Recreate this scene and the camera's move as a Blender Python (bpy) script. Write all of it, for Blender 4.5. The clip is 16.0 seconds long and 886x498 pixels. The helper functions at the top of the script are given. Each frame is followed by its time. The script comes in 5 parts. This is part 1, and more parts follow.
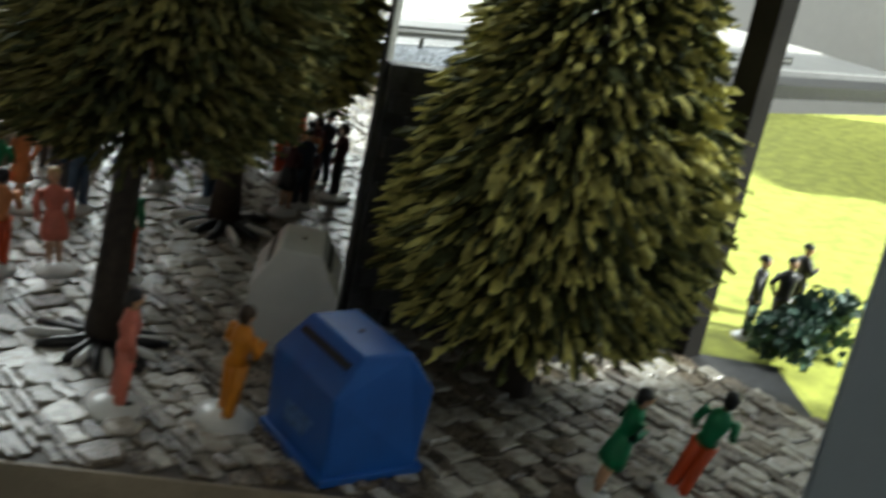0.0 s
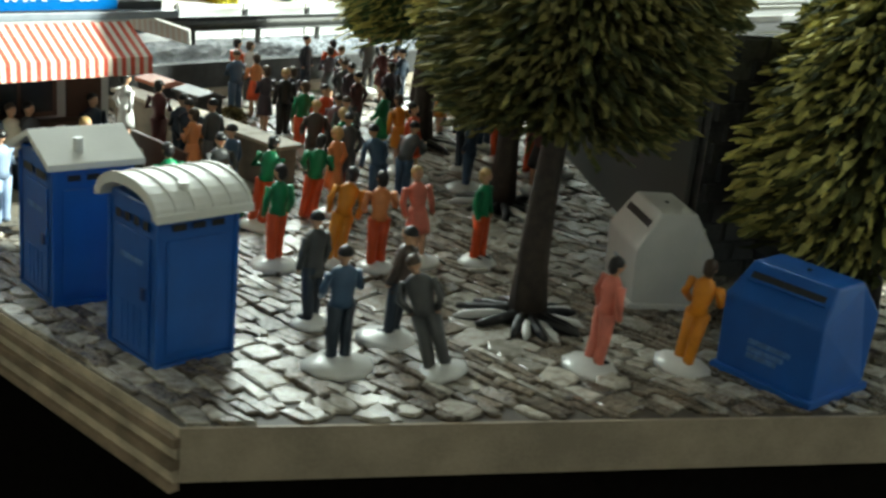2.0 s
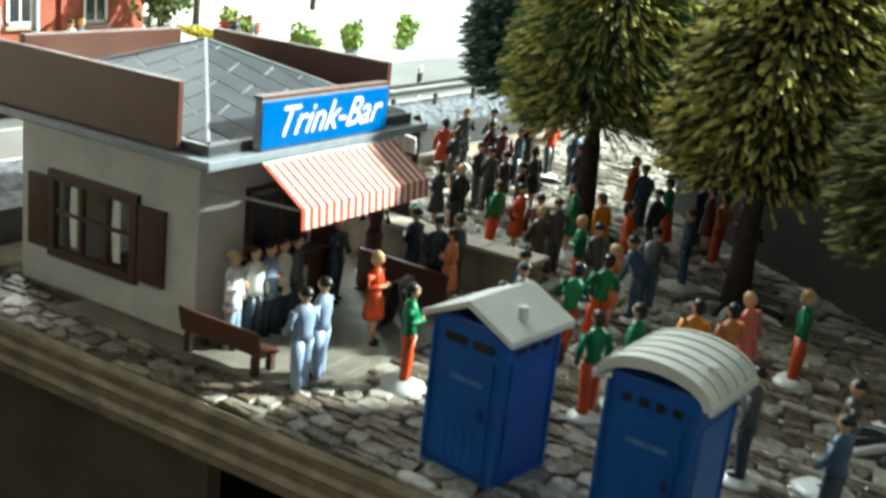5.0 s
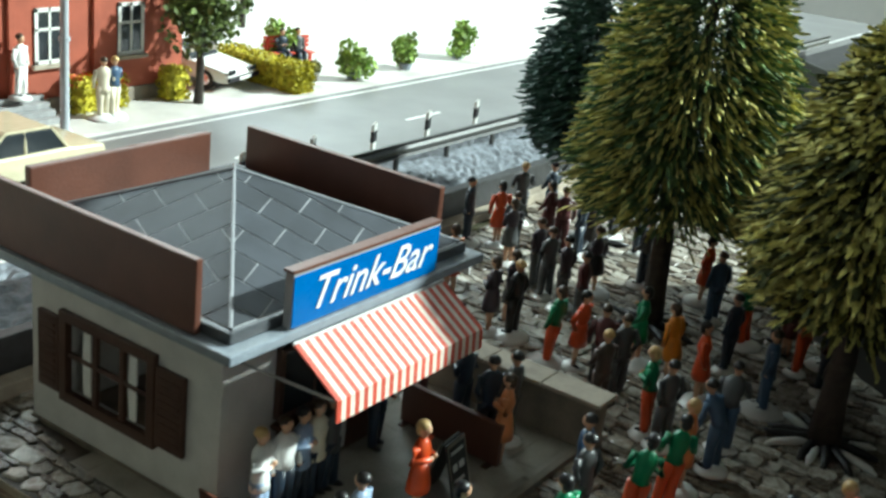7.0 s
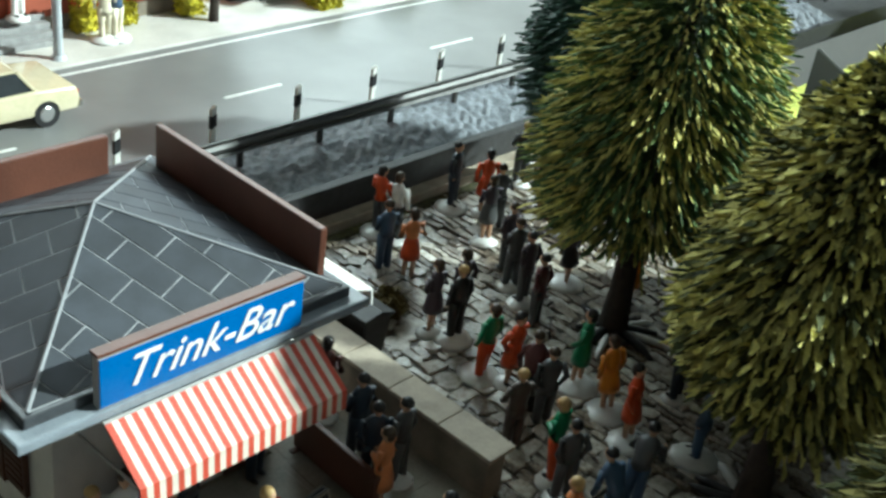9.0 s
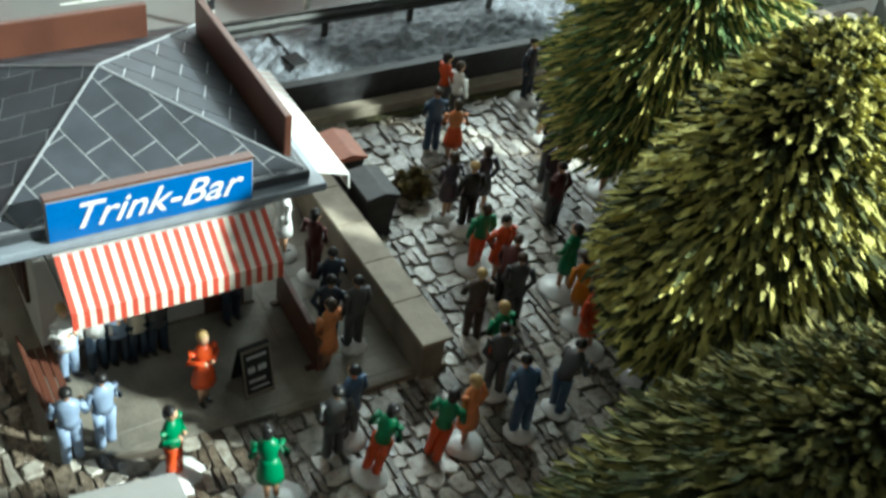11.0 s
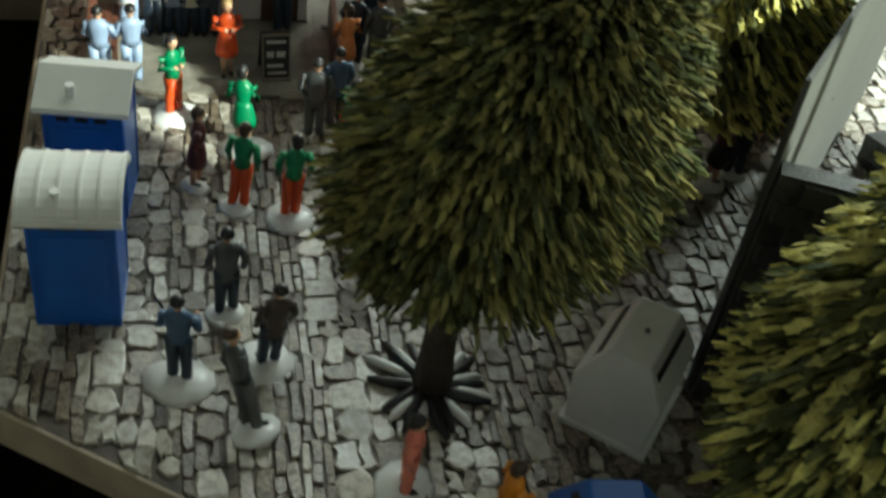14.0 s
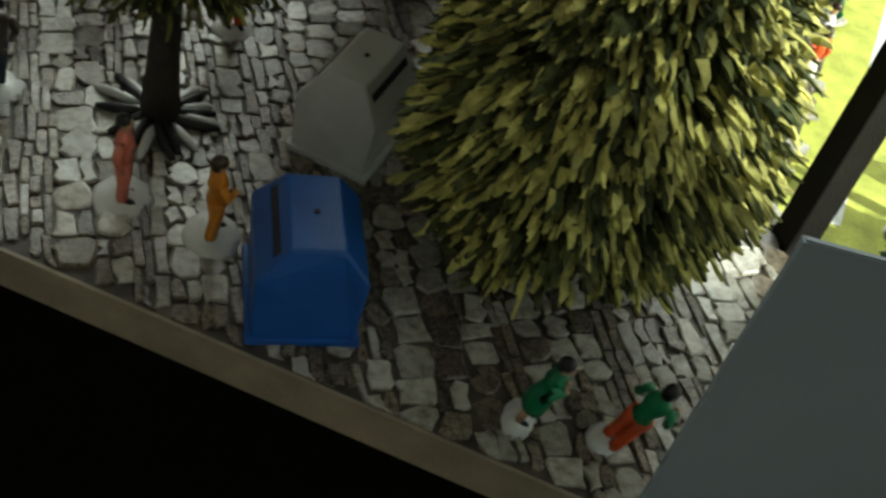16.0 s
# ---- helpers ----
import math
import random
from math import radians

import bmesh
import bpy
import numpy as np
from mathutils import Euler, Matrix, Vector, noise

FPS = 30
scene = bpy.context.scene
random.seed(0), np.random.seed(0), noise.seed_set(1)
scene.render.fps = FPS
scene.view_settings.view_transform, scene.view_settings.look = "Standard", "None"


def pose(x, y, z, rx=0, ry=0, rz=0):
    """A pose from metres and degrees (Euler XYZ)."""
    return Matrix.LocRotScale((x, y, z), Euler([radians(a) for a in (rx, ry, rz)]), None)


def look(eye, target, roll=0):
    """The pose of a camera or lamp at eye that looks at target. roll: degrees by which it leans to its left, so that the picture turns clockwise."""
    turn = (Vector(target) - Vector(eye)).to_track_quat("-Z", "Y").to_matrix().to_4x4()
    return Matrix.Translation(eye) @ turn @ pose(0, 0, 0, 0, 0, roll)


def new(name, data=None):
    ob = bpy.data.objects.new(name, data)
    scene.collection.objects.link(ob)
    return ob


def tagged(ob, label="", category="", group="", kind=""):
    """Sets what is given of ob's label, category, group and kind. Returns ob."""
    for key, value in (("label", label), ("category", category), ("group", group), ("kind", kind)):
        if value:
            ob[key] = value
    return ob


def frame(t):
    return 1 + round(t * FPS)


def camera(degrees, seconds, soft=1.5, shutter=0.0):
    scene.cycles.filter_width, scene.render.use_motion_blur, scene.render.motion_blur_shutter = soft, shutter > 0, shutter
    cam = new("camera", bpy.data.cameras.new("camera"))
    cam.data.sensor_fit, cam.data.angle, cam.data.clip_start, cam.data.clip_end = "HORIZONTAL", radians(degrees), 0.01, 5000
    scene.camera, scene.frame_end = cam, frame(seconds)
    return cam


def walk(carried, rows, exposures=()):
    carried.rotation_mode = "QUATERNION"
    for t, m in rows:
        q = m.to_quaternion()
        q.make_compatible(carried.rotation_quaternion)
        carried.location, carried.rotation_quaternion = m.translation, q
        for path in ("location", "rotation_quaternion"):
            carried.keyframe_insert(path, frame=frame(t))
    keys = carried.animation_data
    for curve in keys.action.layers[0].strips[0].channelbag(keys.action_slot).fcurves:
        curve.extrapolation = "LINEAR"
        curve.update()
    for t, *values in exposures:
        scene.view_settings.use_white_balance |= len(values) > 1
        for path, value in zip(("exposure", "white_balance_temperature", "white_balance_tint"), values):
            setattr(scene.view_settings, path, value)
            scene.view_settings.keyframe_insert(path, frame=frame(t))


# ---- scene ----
cam = camera(42.0, 16.0, soft=2.8, shutter=0.5)
CM = 0.011  # one unit of the plan, in metres
# seconds, eye, point looked at (metres), roll
PATH = [
    (0, (0.068, -0.029, 0.084), (1.395, 1.336, -0.528), 11.6),
    (0.5, (0.052, -0.023, 0.078), (1.33, 1.362, -0.592), 9.7),
    (1, (0.033, -0.013, 0.073), (1.347, 1.331, -0.611), 8.7),
    (1.5, (0.016, 0.0, 0.075), (1.371, 1.328, -0.556), 6.7),
    (2, (-0.005, 0.015, 0.075), (1.424, 1.27, -0.543), 5.8),
    (2.5, (-0.017, 0.03, 0.079), (1.476, 1.214, -0.527), 5.0),
    (3, (-0.037, 0.052, 0.081), (1.512, 1.167, -0.517), 4.6),
    (3.5, (-0.047, 0.07, 0.083), (1.497, 1.175, -0.545), 3.6),
    (4, (-0.051, 0.083, 0.083), (1.532, 1.135, -0.542), 4.6),
    (4.5, (-0.054, 0.096, 0.081), (1.567, 1.095, -0.531), 5.5),
    (5, (-0.055, 0.108, 0.085), (1.589, 1.092, -0.49), 6.3),
    (5.2, (-0.055, 0.115, 0.086), (1.604, 1.084, -0.469), 6.6),
    (7.5, (-0.0099, 0.1327, 0.12377), (0.00684, 0.14423, 0.11537), 7.1),
    (8, (0.00526, 0.13243, 0.13106), (0.02142, 0.14414, 0.12181), 7.7),
    (10.3, (0.047, 0.087, 0.172), (1.12, 1.308, -0.993), 8.8),
    (10.5, (0.051, 0.083, 0.174), (1.077, 1.321, -1.016), 9.0),
    (11, (0.067, 0.076, 0.175), (0.952, 1.347, -1.091), 8.7),
    (11.5, (0.076, 0.062, 0.172), (0.834, 1.368, -1.139), 8.5),
    (12, (0.076, 0.051, 0.172), (0.747, 1.392, -1.151), 8.5),
    (12.5, (0.074, 0.043, 0.169), (0.675, 1.428, -1.143), 8.4),
    (13, (0.086, 0.03, 0.163), (0.637, 1.456, -1.127), 8.2),
    (13.5, (0.098, 0.016, 0.154), (0.608, 1.469, -1.122), 9.4),
    (14, (0.112, 0.003, 0.148), (0.538, 1.456, -1.159), 9.9),
    (14.5, (0.119, -0.005, 0.144), (0.513, 1.442, -1.179), 10.7),
    (15, (0.126, -0.012, 0.137), (0.618, 1.365, -1.227), 14.2),
    (15.5, (0.129, -0.024, 0.138), (0.718, 1.285, -1.255), 16.4),
    (16, (0.134, -0.026, 0.137), (0.766, 1.247, -1.27), 17.2),
]
walk(cam, [(t, look(eye, target, roll)) for t, eye, target, roll in PATH], exposures=[(0.0, 0.72, 5950, 0), (1.0, 1.2, 6000, -7), (3.0, 1.42, 6100, -9), (5.0, 1.32, 5850, -8), (8.0, 0.54, 5500, -10), (10.5, 0.72, 5600, -10), (13.0, 0.9, 5950, -11), (16.0, 0.6, 6350, -8)])

# ---- light ----
world = bpy.data.worlds.new("sky")
scene.world = world
world.use_nodes = True
wn = world.node_tree
sky = wn.nodes.new("ShaderNodeTexSky")
sky.sky_type = "NISHITA"
sky.sun_disc = False
sky.sun_elevation = radians(31)
sky.sun_rotation = radians(131)
pale = wn.nodes.new("ShaderNodeHueSaturation")
pale.inputs["Saturation"].default_value = 0.35
wn.links.new(sky.outputs[0], pale.inputs["Color"])
wn.links.new(pale.outputs[0], wn.nodes["Background"].inputs[0])
wn.nodes["Background"].inputs[1].default_value = 0.065
sun = new("sun", bpy.data.lights.new("sun", "SUN"))
sun.data.energy, sun.data.angle, sun.data.color = 5.0, radians(1.8), (1.0, 0.96, 0.88)
sun.matrix_world = look((0.75, -0.66, 0.60), (0, 0, 0))
# the tall window behind the road
window_light = new("window_light", bpy.data.lights.new("window_light", "AREA"))
window_light.data.shape, window_light.data.size, window_light.data.size_y = "RECTANGLE", 95 * CM, 70 * CM
window_light.data.energy, window_light.data.color = 13.5, (1.0, 0.99, 0.96)
window_light.matrix_world = look((60 * CM, 118 * CM, 66 * CM), (20 * CM, 15 * CM, 8 * CM))


# ---- helpers of this scene ----
def mat(name, base, rough=0.6, vary=0.25, size=0.2, fine=0.03, bump=0.3, metal=0.0, each=0.0, island=0.0, second=None, share=0.5, coat=0.0, gloss=0.5):
    """A surface with variation at two sizes (in units), fine relief, and optional stains of a second colour."""
    m = bpy.data.materials.new(name)
    m.use_nodes = True
    nt = m.node_tree
    bs = nt.nodes["Principled BSDF"]
    co = nt.nodes.new("ShaderNodeTexCoord")
    n1, n2 = nt.nodes.new("ShaderNodeTexNoise"), nt.nodes.new("ShaderNodeTexNoise")
    n1.inputs["Scale"].default_value, n2.inputs["Scale"].default_value = 1 / (size * CM), 1 / (fine * CM)
    n1.inputs["Detail"].default_value = n2.inputs["Detail"].default_value = 4
    for n in (n1, n2):
        nt.links.new(co.outputs["Object"], n.inputs["Vector"])
    mx = nt.nodes.new("ShaderNodeMix")
    mx.data_type = "RGBA"
    dark = [c * (1 - vary) for c in base]
    lite = [min(1, c * (1 + vary)) for c in base]
    if second:
        dark = second
    mx.inputs[6].default_value, mx.inputs[7].default_value = (*dark, 1), (*lite, 1)
    rm = nt.nodes.new("ShaderNodeMapRange")
    rm.inputs[1].default_value, rm.inputs[2].default_value = share - 0.18, share + 0.18
    ad = nt.nodes.new("ShaderNodeMath")
    ad.operation = "MULTIPLY_ADD"
    ad.inputs[1].default_value, ad.inputs[2].default_value = 0.35, -0.175
    nt.links.new(n2.outputs[0], ad.inputs[0])
    sm = nt.nodes.new("ShaderNodeMath")
    nt.links.new(n1.outputs[0], sm.inputs[0])
    nt.links.new(ad.outputs[0], sm.inputs[1])
    nt.links.new(sm.outputs[0], rm.inputs[0])
    nt.links.new(rm.outputs[0], mx.inputs[0])
    col = mx.outputs[2]
    if each or island:
        rnd = nt.nodes.new("ShaderNodeObjectInfo").outputs["Random"] if each else nt.nodes.new("ShaderNodeNewGeometry").outputs["Random Per Island"]
        hv = nt.nodes.new("ShaderNodeHueSaturation")
        mr = nt.nodes.new("ShaderNodeMapRange")
        mr.inputs[3].default_value, mr.inputs[4].default_value = 1 - (each or island), 1 + (each or island)
        nt.links.new(rnd, mr.inputs[0])
        nt.links.new(mr.outputs[0], hv.inputs["Value"])
        nt.links.new(col, hv.inputs["Color"])
        col = hv.outputs[0]
    nt.links.new(col, bs.inputs["Base Color"])
    bs.inputs["Metallic"].default_value = metal
    bs.inputs["Coat Weight"].default_value = coat
    bs.inputs["Specular IOR Level"].default_value = gloss
    rr = nt.nodes.new("ShaderNodeMapRange")
    rr.inputs[3].default_value, rr.inputs[4].default_value = max(0.03, rough - 0.1), min(1, rough + 0.1)
    nt.links.new(n2.outputs[0], rr.inputs[0])
    nt.links.new(rr.outputs[0], bs.inputs["Roughness"])
    if bump:
        bp = nt.nodes.new("ShaderNodeBump")
        bp.inputs["Strength"].default_value, bp.inputs["Distance"].default_value = bump, fine * CM * 0.5
        nt.links.new(n2.outputs[0], bp.inputs["Height"])
        nt.links.new(bp.outputs[0], bs.inputs["Normal"])
    return m


def thing(name, label, category, group="", at=(0, 0, 0), turn=0, kind=""):
    ob = new(name)
    ob.empty_display_size = 0.002
    ob.matrix_basis = pose(at[0] * CM, at[1] * CM, at[2] * CM, 0, 0, turn)
    return tagged(ob, label, category, group, kind)


def mesh_of(bm, mats, smooth=False):
    bmesh.ops.scale(bm, vec=(CM, CM, CM), verts=bm.verts)
    me = bpy.data.meshes.new("mesh")
    bm.to_mesh(me)
    bm.free()
    for m in mats if isinstance(mats, (list, tuple)) else [mats]:
        me.materials.append(m)
    if smooth:
        me.shade_smooth()
    return me


def part(name, bm, material, parent=None, label="", smooth=False):
    ob = new(name, mesh_of(bm, material, smooth))
    ob.parent = parent
    if label:
        ob["label"] = label
    return ob


def fixed(name, bm, material, label, category, smooth=False):
    """A piece of the setting."""
    return tagged(part(name, bm, material, None, "", smooth), label, category, "", "structure")


def raw(verts, faces, mats, smooth=False, index=None):
    me = bpy.data.meshes.new("mesh")
    me.from_pydata((np.asarray(verts, float) * CM).tolist(), [], faces)
    for m in mats if isinstance(mats, (list, tuple)) else [mats]:
        me.materials.append(m)
    if index is not None:
        me.polygons.foreach_set("material_index", index)
    if smooth:
        me.shade_smooth()
    return me


def box(x0, x1, y0, y1, z0, z1, bevel=0.0, bm=None, segs=2):
    bm = bm or bmesh.new()
    r = bmesh.ops.create_cube(bm, size=1)
    bmesh.ops.scale(bm, vec=(x1 - x0, y1 - y0, z1 - z0), verts=r["verts"])
    bmesh.ops.translate(bm, vec=((x0 + x1) / 2, (y0 + y1) / 2, (z0 + z1) / 2), verts=r["verts"])
    if bevel:
        es = list({e for v in r["verts"] for e in v.link_edges})
        bmesh.ops.bevel(bm, geom=es, offset=bevel, segments=segs, affect="EDGES", profile=0.6)
    return bm


def prism(points, z0, z1, bevel=0.0, bm=None):
    """Points in the ground plan, pulled up."""
    bm = bm or bmesh.new()
    lo = [bm.verts.new((x, y, z0)) for x, y in points]
    f = bm.faces.new(lo)
    ex = bmesh.ops.extrude_face_region(bm, geom=[f])
    vs = [v for v in ex["geom"] if isinstance(v, bmesh.types.BMVert)]
    for v in vs:
        v.co.z = z1
    bmesh.ops.recalc_face_normals(bm, faces=bm.faces)
    if bevel:
        es = [e for e in bm.edges if e.verts[0].co.z == z1 and e.verts[1].co.z == z1]
        bmesh.ops.bevel(bm, geom=es, offset=bevel, segments=2, affect="EDGES")
    return bm


def profile(points, a, b, axis="y", bevel=0.0):
    """An outline in a side view (first, z) pulled from a to b along an axis."""
    bm = bmesh.new()
    put = (lambda u, z, w: (u, w, z)) if axis == "y" else (lambda u, z, w: (w, u, z))
    lo = [bm.verts.new(put(u, z, a)) for u, z in points]
    hi = [bm.verts.new(put(u, z, b)) for u, z in points]
    bm.faces.new(lo)
    bm.faces.new(hi[::-1])
    n = len(points)
    for i in range(n):
        bm.faces.new((lo[i], hi[i], hi[(i + 1) % n], lo[(i + 1) % n]))
    bmesh.ops.recalc_face_normals(bm, faces=bm.faces)
    if bevel:
        bmesh.ops.bevel(bm, geom=list(bm.edges), offset=bevel, segments=2, affect="EDGES", profile=0.6)
    return bm


def rod(p, q, r0, r1=None, n=10, bm=None):
    bm = bm or bmesh.new()
    p, q = Vector(p), Vector(q)
    m = Matrix.Translation((p + q) / 2) @ (q - p).to_track_quat("Z", "Y").to_matrix().to_4x4()
    bmesh.ops.create_cone(bm, cap_ends=True, segments=n, radius1=r0, radius2=r0 if r1 is None else r1, depth=(q - p).length, matrix=m)
    return bm


